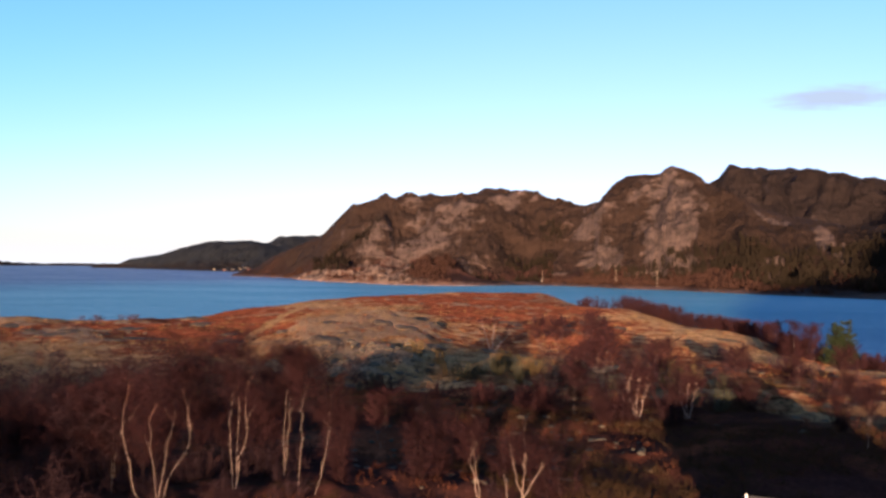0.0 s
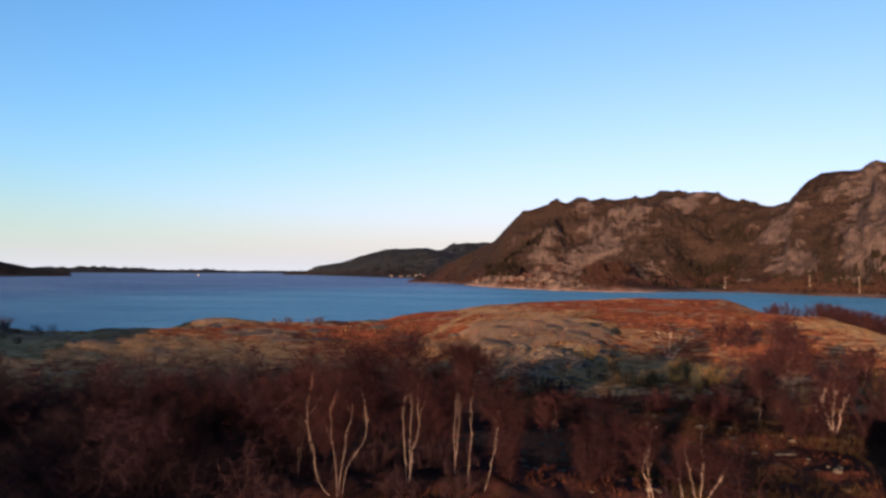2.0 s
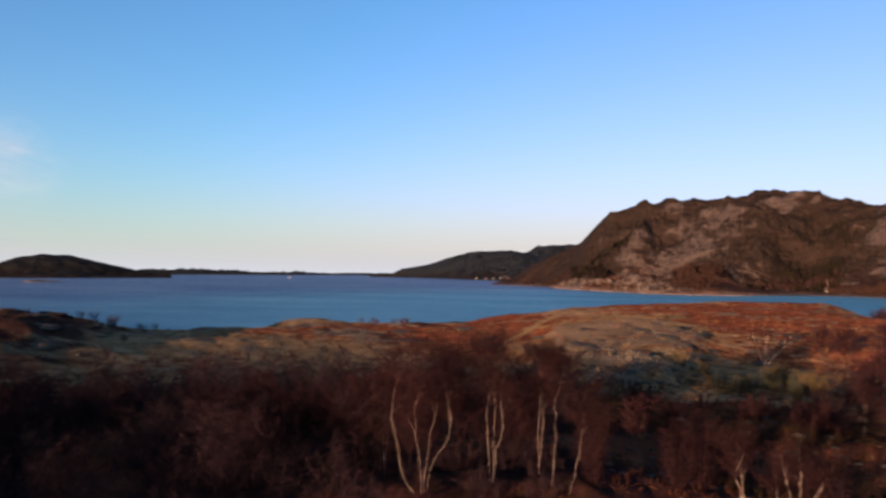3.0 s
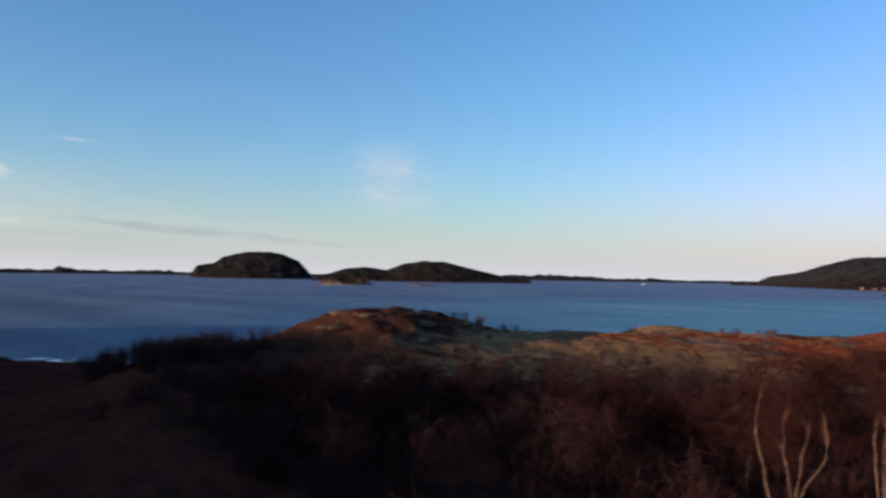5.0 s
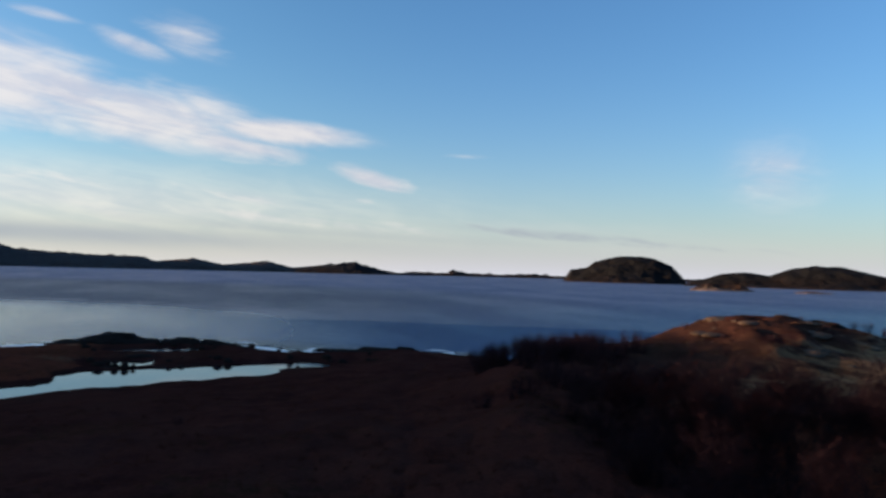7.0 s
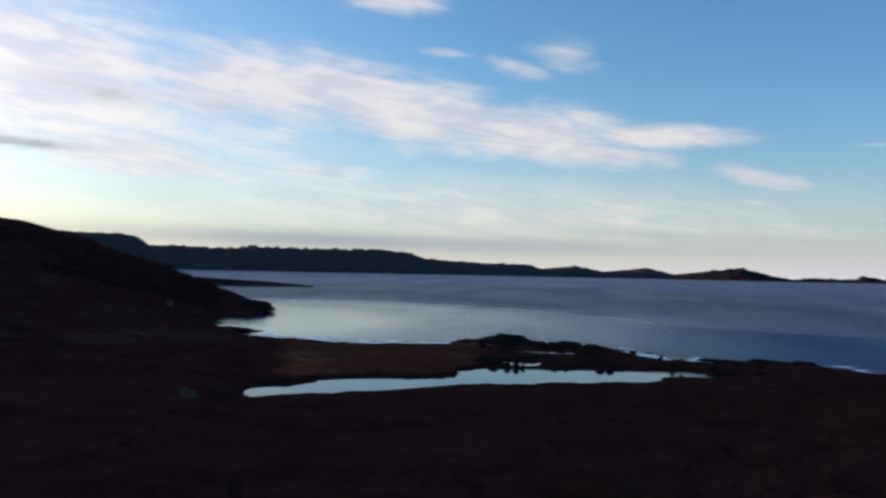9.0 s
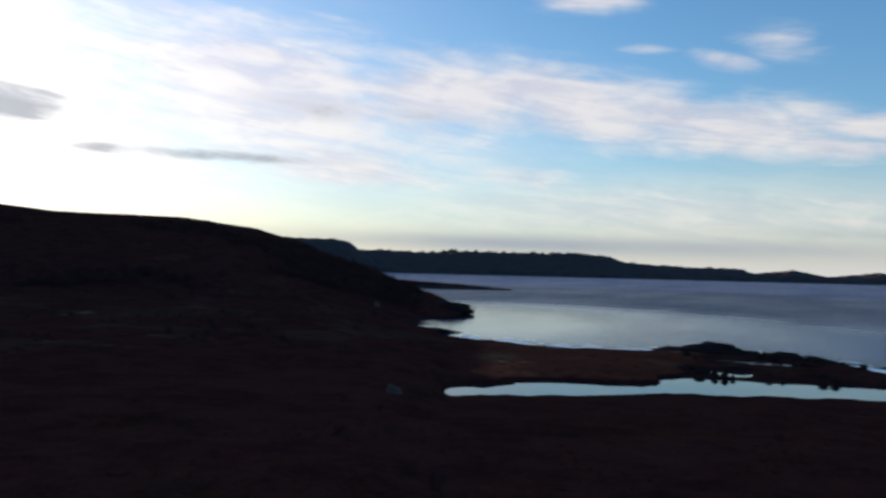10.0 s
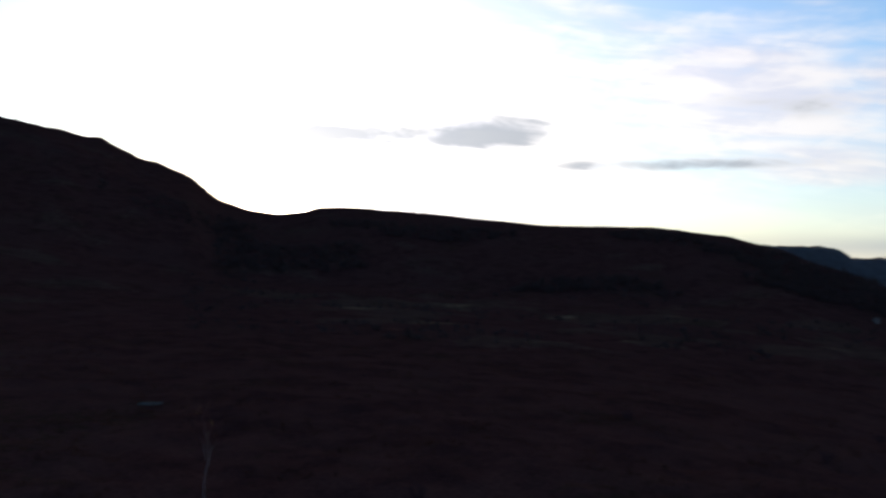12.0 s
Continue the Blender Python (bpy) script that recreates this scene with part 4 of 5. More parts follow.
def rnd_dir(rng, up=0.0):
    v = Vector((rng.gauss(0, 1), rng.gauss(0, 1), rng.gauss(0, 1) + up))
    return v.normalized()


def bark_material():
    mat, k, p = material("birch_bark")
    local = k.n("ShaderNodeTexCoord").outputs["Object"]
    z = k.n("ShaderNodeSeparateXYZ", {"Vector": local}).outputs[2]
    ring = k.noise(k.n("ShaderNodeMapping", {"Vector": local, "Scale": (3, 3, 16)}).outputs[0], 1.4, 4)
    col = k.mix(k.step(ring, 0.5, 0.64), (0.24, 0.17, 0.15), (0.03, 0.019, 0.016))
    col = k.mix(k.step(k.m("ADD", z, ring), 3.2, 4.5), col, (0.14, 0.06, 0.045))
    finish(k, col, 0.7, ring, 0.4, 0.02)
    return mat


M_BARK = bark_material()
M_LIMB = plain("limb_bark", (0.016, 0.0092, 0.01), 0.85)
M_TWIG = plain("birch_twigs", (0.0138, 0.0057, 0.0069), 0.85, 0.35)
M_TWIG4 = plain("purple_birch_twigs", (0.0195, 0.0078, 0.0092), 0.85, 0.35)
# twig copies for thicket and scrub, with the shade put into their colour
M_TWIG_SHADE = plain("shaded_twigs", (0.0175, 0.0096, 0.012), 0.85, 0.35)
M_SCRUB_SHADE = plain("shaded_scrub_twigs", (0.033, 0.017, 0.0195), 0.85, 0.35)
M_TWIG3 = plain("willow_twigs", (0.068, 0.047, 0.021), 0.85, 0.35)
M_HEATHER = plain("heather_sprigs", (0.05, 0.018, 0.01), 0.9, 0.5, 0.3)
# rust heather of the headland, its colour raised to carry the sunlight
M_HEATHER_LIT = plain("sunlit_rust_heather", (0.2, 0.058, 0.024), 0.9, 0.5, 0.3)
M_STRAW2 = plain("bleached_grass_blades", (0.3, 0.18, 0.09), 0.85, 0.4, 0.3)
M_TUSSOCK = plain("tussock_blades", (0.026, 0.0155, 0.0085), 0.9, 0.45, 0.3)
M_STRAW = plain("dry_grass_blades", (0.2, 0.12, 0.045), 0.85, 0.4, 0.3)
M_NEEDLE = plain("pine_needles", (0.012, 0.017, 0.009), 0.85, 0.35)
M_JUNIPER = plain("juniper_sprays", (0.016, 0.0155, 0.0075), 0.75, 0.35)
M_STONE = plain("shore_stone", (0.018, 0.014, 0.012), 0.95, 0.4, 1.2)
M_GREYROCK = plain("grey_split_rock", (0.075, 0.055, 0.043), 0.9, 0.4, 1.5)
M_LEDGE = plain("weathered_ledge", (0.07, 0.052, 0.038), 0.95, 0.5, 0.8)
M_PALE = plain("pale_lichen_stone", (0.055, 0.046, 0.037), 0.85, 0.4, 2.0)


def make_birch(seed, height, stems, spread, twigs=1750, twig_r=0.0085, mat=M_TWIG, label="", bark=M_BARK, limbs=11, shapes=(), stout=0.0016):
    """A leafless birch: white stems that fork, dark limbs, a haze of reddish twigs. shapes: stems given as runs of (across, height)."""
    rng = random.Random(seed)
    tree = tagged(new("birch"), label or "leafless birch with white stems and reddish twigs on the heath", "tree", "birches on the heath")
    LV, LF, TV, TF = [], [], [], []
    ends = []
    for run in shapes:
        deep = rng.gauss(0, 0.16)
        mid = [Vector((u, deep * h + rng.gauss(0, 0.03), h)) for u, h in run]
        mid[0].z -= 0.3
        pts = []
        for i in range(len(mid) - 1):          # rounds the bends
            p0, p1, p2, p3 = mid[max(i - 1, 0)], mid[i], mid[i + 1], mid[min(i + 2, len(mid) - 1)]
            for f in (0.0, 0.34, 0.67):
                pts.append(0.5 * (2 * p1 + (p2 - p0) * f + (2 * p0 - 5 * p1 + 4 * p2 - p3) * f * f + (3 * p1 - p0 - 3 * p2 + p3) * f ** 3) + Vector((rng.gauss(0, 0.026), rng.gauss(0, 0.026), 0)))
        way = (mid[-1] - mid[-2]).normalized()
        pts += [mid[-1], mid[-1] + way * height * 0.1 + Vector((rng.gauss(0, 0.06), 0, 0.1)), mid[-1] + way * height * 0.2 + Vector((rng.gauss(0, 0.1), 0, 0.25))]
        r0 = stout * height * rng.uniform(0.8, 1.1)
        V, F = [], []
        n = len(pts) - 1
        tube(V, F, pts, [r0 * (1 - 0.9 * (i / n) ** 1.3) for i in range(n + 1)], 6)
        for i in sorted(rng.sample(range(n // 2, n - 1), 3)):          # crooked side branches near the top
            side = Vector((rng.choice((-1, 1)) * rng.uniform(0.25, 0.6), rng.gauss(0, 0.3), 1.0)).normalized()
            reach = height * rng.uniform(0.1, 0.2)
            fork = [pts[i] + side * reach * f + Vector((rng.gauss(0, 0.025), rng.gauss(0, 0.025), 0.06 * reach * f * f)) for f in (0, 0.3, 0.6, 1.0)]
            tube(V, F, fork, [r0 * q for q in (0.42, 0.34, 0.24, 0.1)], 4)
            ends.append((fork, r0 * 0.4, 0.3))
        part("stem", mesh_from("stem", V, F, [bark]), tree)
        ends.append((pts, r0, 0.45))
    for s in range(0 if shapes else stems):
        turn = 2 * math.pi * (s + rng.random() * 0.7) / stems
        lean = spread * rng.uniform(0.5, 1.1) * (1 if stems > 1 else 0.4)
        top = height * rng.uniform(0.78, 1.0)
        bend = Vector((rng.gauss(0, 0.12), rng.gauss(0, 0.12), 0))
        pts, drift = [], Vector((0, 0, 0))
        for i in range(9):
            t = i / 8
            out = lean * top * (t ** 0.75) * 0.55
            pts.append(Vector((math.cos(turn) * out, math.sin(turn) * out, -0.3 + (top + 0.3) * t)) + bend * math.sin(t * 7 + s) * (t + 0.1) + drift)
            drift = drift + Vector((rng.gauss(0, 0.014), rng.gauss(0, 0.014), 0)) * height
        r0 = stout * height * rng.uniform(0.75, 1.1)
        V, F = [], []
        tube(V, F, pts, [r0 * (1 - 0.86 * i / 8) for i in range(9)], 6)
        # a fork on the way up
        if rng.random() < 0.8:
            b = pts[3]
            way = (pts[5] - pts[3]).normalized() + Vector((rng.gauss(0, 0.5), rng.gauss(0, 0.5), 0.2))
            fork = [b + way.normalized() * height * 0.1 * i + Vector((0, 0, height * 0.012 * i * i)) for i in range(5)]
            tube(V, F, fork, [r0 * 0.5 * (1 - 0.18 * i) for i in range(5)], 6)
            ends.append((fork, r0 * 0.45, 0.25))
        part("stem", mesh_from("stem", V, F, [bark]), tree)
        ends.append((pts, r0, 0.36))
    per = max(5, twigs // (len(ends) * limbs))
    for pts, r0, low in ends:
        for _ in range(limbs):
            t = low + (1 - low) * rng.random() ** 0.8
            q = t * (len(pts) - 1)
            i = min(int(q), len(pts) - 2)
            base = pts[i].lerp(pts[i + 1], q - i)
            way = Vector((rng.gauss(0, 1), rng.gauss(0, 1), 0)).normalized()
            long = height * rng.uniform(0.14, 0.36) * (1.25 - 0.7 * t)
            limb = [base + way * long * f * 0.75 + Vector((0, 0, long * (0.75 * f - 0.1 * f * f))) + Vector((rng.gauss(0, 0.02), rng.gauss(0, 0.02), 0)) for f in (0, 0.35, 0.7, 1.0)]
            tube(LV, LF, limb, [r0 * 0.26, r0 * 0.2, r0 * 0.13, r0 * 0.06], 3)
            for _ in range(per):
                f = rng.uniform(0.15, 1.0)
                g = f * 3
                j = min(int(g), 2)
                b = limb[j].lerp(limb[j + 1], g - j)
                d = (way * rng.uniform(0.1, 0.9) + rnd_dir(rng, 0.5) * 0.9).normalized()
                size = height * rng.uniform(0.05, 0.13)
                tip = b + d * size
                spike(TV, TF, b, tip, twig_r)
                c = b.lerp(tip, rng.uniform(0.3, 0.8))
                if rng.random() < 0.3:
                    spike(TV, TF, c, c + (d + rnd_dir(rng) * 0.8).normalized() * size * 0.7, twig_r * 0.75)
    part("branchwork", mesh_from("branchwork", LV, LF, [M_LIMB]), tree, "thin dark limbs")
    part("crown", mesh_from("crown", TV, TF, [mat], False), tree, "haze of fine reddish-brown twigs")
    return tree


def make_shrub(name, label, category, group, seed, height, wide, sprigs, mat, r=0.007, stems=9):
    """A bare shrub: many stems from the ground, dense fine twigs."""
    rng = random.Random(seed)
    shrub = tagged(new(name), label, category, group)
    SV, SF, TV, TF = [], [], [], []
    for s in range(stems):
        a = rng.uniform(0, 2 * math.pi)
        out = wide * rng.uniform(0.1, 0.9)
        top = height * rng.uniform(0.6, 1.0) * (1 - 0.35 * (out / wide) ** 2)
        foot = Vector((math.cos(a) * out * 0.3, math.sin(a) * out * 0.3, -0.15))
        head = Vector((math.cos(a) * out, math.sin(a) * out, top))
        pts = [foot.lerp(head, t) + Vector((rng.gauss(0, 0.04), rng.gauss(0, 0.04), 0)) * height for t in (0, 0.3, 0.65, 1)]
        tube(SV, SF, pts, [0.022, 0.016, 0.011, 0.005], 3)
        for _ in range(sprigs // stems):
            q = rng.uniform(0.3, 3)
            i = min(int(q), 2)
            b = pts[i].lerp(pts[i + 1], q - i)
            d = (rnd_dir(rng, 0.3) + Vector((math.cos(a), math.sin(a), 0)) * 0.3).normalized()
            size = height * rng.uniform(0.12, 0.3)
            spike(TV, TF, b, b + d * size, r)
            c = b + d * size * rng.uniform(0.3, 0.8)
            if rng.random() < 0.25:
                spike(TV, TF, c, c + (d + rnd_dir(rng)).normalized() * size * 0.6, r * 0.8)
    part("base_wood", mesh_from("base_wood", SV, SF, [M_LIMB]), shrub)
    part("crown", mesh_from("crown", TV, TF, [mat], False), shrub)
    return shrub


def stand(az, r, sink=0.05, turn=0.0, size=1.0):
    p = bearing(az, r)
    return pose(p.x, p.y, ground_z(p.x, p.y) - sink, 0, 0, turn) @ Matrix.Scale(size, 4)


def put(thing, az, r, turn=0.0, size=1.0, sink=0.05):
    """The first of a kind is moved to its place."""
    thing.matrix_basis = stand(az, r, sink, turn, size)
    return thing


def again(thing, az, r, turn=0.0, size=1.0, sink=0.05):
    twin = copy_thing(thing, stand(az, r, sink, turn, 1.0))
    twin.matrix_basis = stand(az, r, sink, turn, size)
    return twin


rng = random.Random(11)
# birches that stand singly near the camera
put(make_birch(1, 5.2, 0, 0, 3600, 0.0062, label="tall many-stemmed birch with spreading white stems, leafless", shapes=(
    ((-0.05, 0), (-0.72, 0.6), (-1.03, 2.0), (-1.18, 2.85), (-1.05, 3.8), (-0.97, 4.2)), ((0, 0), (-0.06, 0.8), (-0.2, 2.0), (-0.27, 3.2), (-0.1, 3.8)),
    ((0.05, 0), (0.15, 1.0), (0.3, 2.2), (0.5, 3.2), (0.37, 3.9)), ((0.1, 0), (0.3, 0.9), (0.83, 1.8), (1.03, 2.75), (0.93, 3.4), (1.24, 4.1)), ((1.0, 2.9), (0.92, 3.3), (0.77, 4.1)))), 20.9, 27.0, 20.9)
twin_birch = put(make_birch(2, 5.1, 0, 0, 2800, 0.0062, label="slim birch with three upright white stems, leafless", shapes=(
    ((0, 0), (-0.13, 1.26), (-0.21, 2.3), (-0.06, 3.4), (-0.15, 4.2)), ((0.02, 0), (0.19, 1.26), (0.4, 2.2), (0.32, 3.15), (0.48, 4.2)), ((0.02, 0), (0.08, 2.3), (0.15, 3.9)))), 15.55, 27.5, 15.5)
slim_birch = put(make_birch(3, 4.7, 0, 0, 2200, 0.0064, label="slim birch with two thin reddish stems, leafless", stout=0.0015, shapes=(
    ((0, 0), (-0.06, 1.4), (0.05, 2.8), (0, 3.9)), ((0, 0), (0.08, 1.6), (0.15, 2.6), (0.1, 3.4)))), 11.9, 28.5, 12)
lone_birch = put(make_birch(4, 4.7, 0, 0, 1700, 0.0064, label="single-stemmed crooked birch, leafless", shapes=(((0, 0), (0.07, 1.5), (0.12, 2.5), (0.1, 3.0), (0.2, 3.6), (0.18, 4.2)),)), 10.9, 27.2, 11)
put(make_birch(6, 4.0, 0, 0, 1300, 0.0064, label="young birch with one leaning white stem, leafless", shapes=(((0, 0), (0.3, 0.8), (0.45, 1.6), (0.52, 2.3), (0.6, 3.0)),)), 9.8, 27.0, 9.8)
put(make_birch(7, 3.3, 0, 0, 1300, label="young birch with forked white stems in reddish twigs", stout=0.004, shapes=(
    ((0, 0), (0.02, 0.9), (0.1, 1.5), (0.08, 2.2)), ((0, 0.5), (-0.25, 1.2), (-0.42, 1.9)), ((0.02, 0.5), (0.45, 0.95), (0.75, 1.4)), ((-0.5, 0), (-0.62, 0.7), (-0.66, 1.0)))), -6.25, 28.0, -6)
put(make_birch(8, 3.4, 0, 0, 1200, label="young birch with two leaning white stems in reddish twigs", stout=0.004, shapes=(
    ((0, 0), (-0.15, 0.8), (-0.34, 1.4), (-0.25, 2.1)), ((0.04, 0), (-0.06, 0.9), (-0.2, 1.7), (-0.1, 2.2)))), -2.9, 28.0, -3)
put(make_birch(9, 4.8, 0, 0, 850, 0.014, M_TWIG4, label="low spreading birch with two white stems in a vee", stout=0.013, shapes=(
    ((0, 0), (-0.45, 1.1), (-0.8, 2.1), (-1.1, 3.2)), ((0.1, 0), (0.8, 0.8), (1.6, 1.7), (2.1, 2.4)), ((0, 0), (0.1, 1.8), (0.3, 3.2)))), -3.85, 88.0, -4)
low_birch = put(make_birch(5, 3.9, 4, 0.55, 1700, 0.016, M_TWIG4, label="low bushy birch with short white stems, leafless"), -7.6, 90.0, 0, 1.1)
cluster_birch = put(make_birch(10, 4.4, 0, 0, 1900, 0.013, M_TWIG4, label="bushy birch with a cluster of white stems, leafless", stout=0.0085, shapes=(
    ((0, 0), (-0.3, 0.9), (-0.5, 1.9), (-0.4, 2.6)), ((0.05, 0), (0.0, 1.1), (0.1, 2.4)), ((0.1, 0), (0.35, 0.9), (0.5, 1.8), (0.6, 2.5)), ((0, 0), (-0.1, 0.5), (-0.75, 1.2)))), -14.75, 49.0, -15)
for thing, az, r, size in ((low_birch, -9.0, 88, 1.15), (low_birch, -11.3, 92, 1.25), (low_birch, -12.2, 96, 1.0), (slim_birch, -10.1, 48, 0.62), (cluster_birch, -18.3, 49, 0.85), (low_birch, -16.6, 62, 1.1), (low_birch, -12.4, 58, 1.2), (low_birch, -10.6, 56, 1.1),
                           (lone_birch, -25.4, 98, 0.85), (low_birch, -26.6, 100, 1.2), (low_birch, -24.2, 104, 1.1), (low_birch, -28.7, 72, 1.0), (twin_birch, -29.9, 42, 0.6), (slim_birch, -28.6, 52, 0.6), (low_birch, -22.0, 66, 0.9), (low_birch, -25.5, 60, 0.9),
                           (low_birch, 4.6, 40, 0.8), (slim_birch, 23.9, 31, 0.85)):
    again(thing, az, r, az + rng.uniform(-25, 25), size * rng.uniform(0.96, 1.04))

put(make_birch(12, 4.4, 0, 0, 170, 0.006, label="thin young birch with one pale leaning stem, nearly bare", limbs=4, stout=0.0042, shapes=(((0, 0), (-0.08, 1.5), (0.02, 2.4), (-0.12, 3.2)),)), 172.3, 28, 172)

# the birch thicket down the slope
haze_birch = put(make_birch(23, 4.9, 4, 0.4, 2400, 0.0066, M_TWIG, "leafless birch with dark stems in a haze of red twigs", M_LIMB, 9), 18.4, 30.0, 0)
for az0, az1, r0, r1, count, tall in ((12, 24, 28.5, 36, 9, 0.84), (22, 36, 26, 38, 16, 0.88), (50, 62, 36, 52, 8, 0.9)):
    for _ in range(count):
        again(haze_birch, rng.uniform(az0, az1), rng.uniform(r0, r1), rng.uniform(0, 360), tall * rng.uniform(0.8, 1.08))
thick_a = put(make_birch(21, 4.8, 4, 0.42, 1100, 0.007, M_TWIG_SHADE, "leafless birch of a dense dark thicket", M_LIMB, 7), 36.0, 27.0, 0)
thick_b = put(make_birch(22, 4.4, 5, 0.5, 1100, 0.007, M_TWIG_SHADE, "leafless birch of a dense dark thicket", M_LIMB, 6), 42.0, 31.0, 0)
for az0, az1, r0, r1, count, tall in ((21, 34, 30, 48, 20, 1.0), (33, 56, 24, 50, 44, 0.98), (36, 58, 39, 54, 30, 1.1), (54, 67, 33, 62, 22, 0.8), (12, 21, 31, 42, 5, 0.8), (-9, 8, 40, 52, 2, 0.7), (-20, -8, 52, 72, 3, 0.7)):
    for _ in range(count):
        again(rng.choice((thick_a, thick_b)), rng.uniform(az0, az1), math.sqrt(rng.uniform(r0 * r0, r1 * r1)), rng.uniform(0, 360), tall * rng.uniform(0.75, 1.08))

# shrubs
red_shrub = put(make_shrub("shrub", "leafless reddish-brown shrub on the heath", "shrub", "shrubs on the heath", 31, 2.0, 2.2, 850, M_TWIG4, 0.016, 16), -11.6, 158, 0, 1.7)
dark_shrub = put(make_shrub("shrub", "dark leafless shrub of the thicket", "shrub", "dark shrubs", 32, 2.1, 1.8, 480, M_SCRUB_SHADE, 0.0105), 69.5, 82, 0, 1.2)
gold_shrub = put(make_shrub("shrub", "straw-coloured willow shrub without leaves", "shrub", "willow shrubs", 33, 1.7, 1.5, 480, M_TWIG3, 0.012), -0.5, 72, 0, 1.1)
under = put(make_shrub("undergrowth_bush", "dark dense leafless undergrowth bush of the birch thicket", "bush", "undergrowth of the thicket", 35, 2.2, 2.2, 520, M_TWIG_SHADE, 0.0095, 10), 40, 28, 0, 1.2)
low_red = put(make_shrub("shrub", "fine reddish birch scrub without leaves", "shrub", "shrubs on the heath", 36, 2.6, 1.5, 800, M_TWIG, 0.009, 12), -5.6, 33, 0, 1.0)
juniper = put(make_shrub("juniper", "dark green juniper bush on the heath", "bush", "junipers", 34, 1.7, 1.0, 800, M_JUNIPER, 0.02), -4.4, 70, 0, 1.1)
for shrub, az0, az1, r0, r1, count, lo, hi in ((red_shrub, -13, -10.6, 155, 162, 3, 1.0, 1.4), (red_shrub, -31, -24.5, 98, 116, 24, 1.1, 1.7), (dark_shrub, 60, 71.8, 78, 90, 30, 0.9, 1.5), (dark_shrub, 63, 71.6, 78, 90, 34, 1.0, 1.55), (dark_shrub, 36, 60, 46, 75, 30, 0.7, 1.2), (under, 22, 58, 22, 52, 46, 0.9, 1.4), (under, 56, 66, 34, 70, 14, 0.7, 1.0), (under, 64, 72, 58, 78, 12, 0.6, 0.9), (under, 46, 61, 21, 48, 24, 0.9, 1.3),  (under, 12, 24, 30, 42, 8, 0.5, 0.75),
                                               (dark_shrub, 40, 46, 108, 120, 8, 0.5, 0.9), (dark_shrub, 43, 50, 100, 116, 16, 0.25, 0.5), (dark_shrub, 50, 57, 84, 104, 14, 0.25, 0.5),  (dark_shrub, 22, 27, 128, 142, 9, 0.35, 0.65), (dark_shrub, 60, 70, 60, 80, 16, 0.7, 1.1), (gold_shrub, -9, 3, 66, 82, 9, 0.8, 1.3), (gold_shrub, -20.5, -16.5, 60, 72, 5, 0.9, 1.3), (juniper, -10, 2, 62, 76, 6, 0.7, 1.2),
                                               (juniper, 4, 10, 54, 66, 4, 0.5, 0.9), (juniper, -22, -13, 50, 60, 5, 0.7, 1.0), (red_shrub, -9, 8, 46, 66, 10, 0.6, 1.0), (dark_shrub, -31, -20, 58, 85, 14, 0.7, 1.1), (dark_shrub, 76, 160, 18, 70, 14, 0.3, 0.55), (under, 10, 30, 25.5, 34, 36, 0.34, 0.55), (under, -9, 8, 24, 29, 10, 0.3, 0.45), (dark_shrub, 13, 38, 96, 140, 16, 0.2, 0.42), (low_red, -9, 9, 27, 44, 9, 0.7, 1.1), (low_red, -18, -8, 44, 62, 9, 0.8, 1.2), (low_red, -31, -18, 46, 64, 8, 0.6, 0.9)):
    for _ in range(count):
        again(shrub, rng.uniform(az0, az1), rng.uniform(r0, r1), rng.uniform(0, 360), rng.uniform(lo, hi))

for i in range(38):                      # a hedge of scrub along the edge over the sound
    f = i / 37
    again(red_shrub, -13.8 - 10.4 * f + rng.uniform(-0.15, 0.15), 154 - 36 * f + rng.uniform(-4, 5), rng.uniform(0, 360), rng.uniform(1.35, 2.0) * (1 - 0.2 * f))


def make_pine(seed, height):
    """A young pine with several leaders."""
    rng = random.Random(seed)
    pine = tagged(new("pine"), "young dark green pine with several leaders by the shore", "tree")
    TV, TF, NV, NF = [], [], [], []
    for s in range(4):
        a = s * 1.7
        pts = [Vector((math.cos(a) * 0.5 * t * height * 0.3, math.sin(a) * 0.5 * t * height * 0.3, -0.2 + height * t * (1 - 0.09 * s))) for t in (0, 0.3, 0.6, 1)]
        tube(TV, TF, pts, [0.09, 0.07, 0.045, 0.015], 6)
        for w in range(9):
            t = 0.15 + 0.85 * w / 9
            q = t * 3
            i = min(int(q), 2)
            b = pts[i].lerp(pts[i + 1], q - i)
            for _ in range(6):
                d = Vector((rng.gauss(0, 1), rng.gauss(0, 1), 0.5)).normalized()
                long = height * 0.36 * (1.2 - t)
                tip = b + d * long
                spike(TV, TF, b, tip, 0.02)
                for _ in range(44):
                    c = b.lerp(tip, rng.uniform(0.15, 1.0))
                    spike(NV, NF, c, c + (d + rnd_dir(rng, 0.4) * 1.1).normalized() * 0.36, 0.04)
    part("trunk", mesh_from("trunk", TV, TF, [M_LIMB]), pine)
    part("crown", mesh_from("crown", NV, NF, [M_NEEDLE], False), pine, "dense dark green needles")
    return pine


put(make_pine(41, 6.4), -28.3, 101)


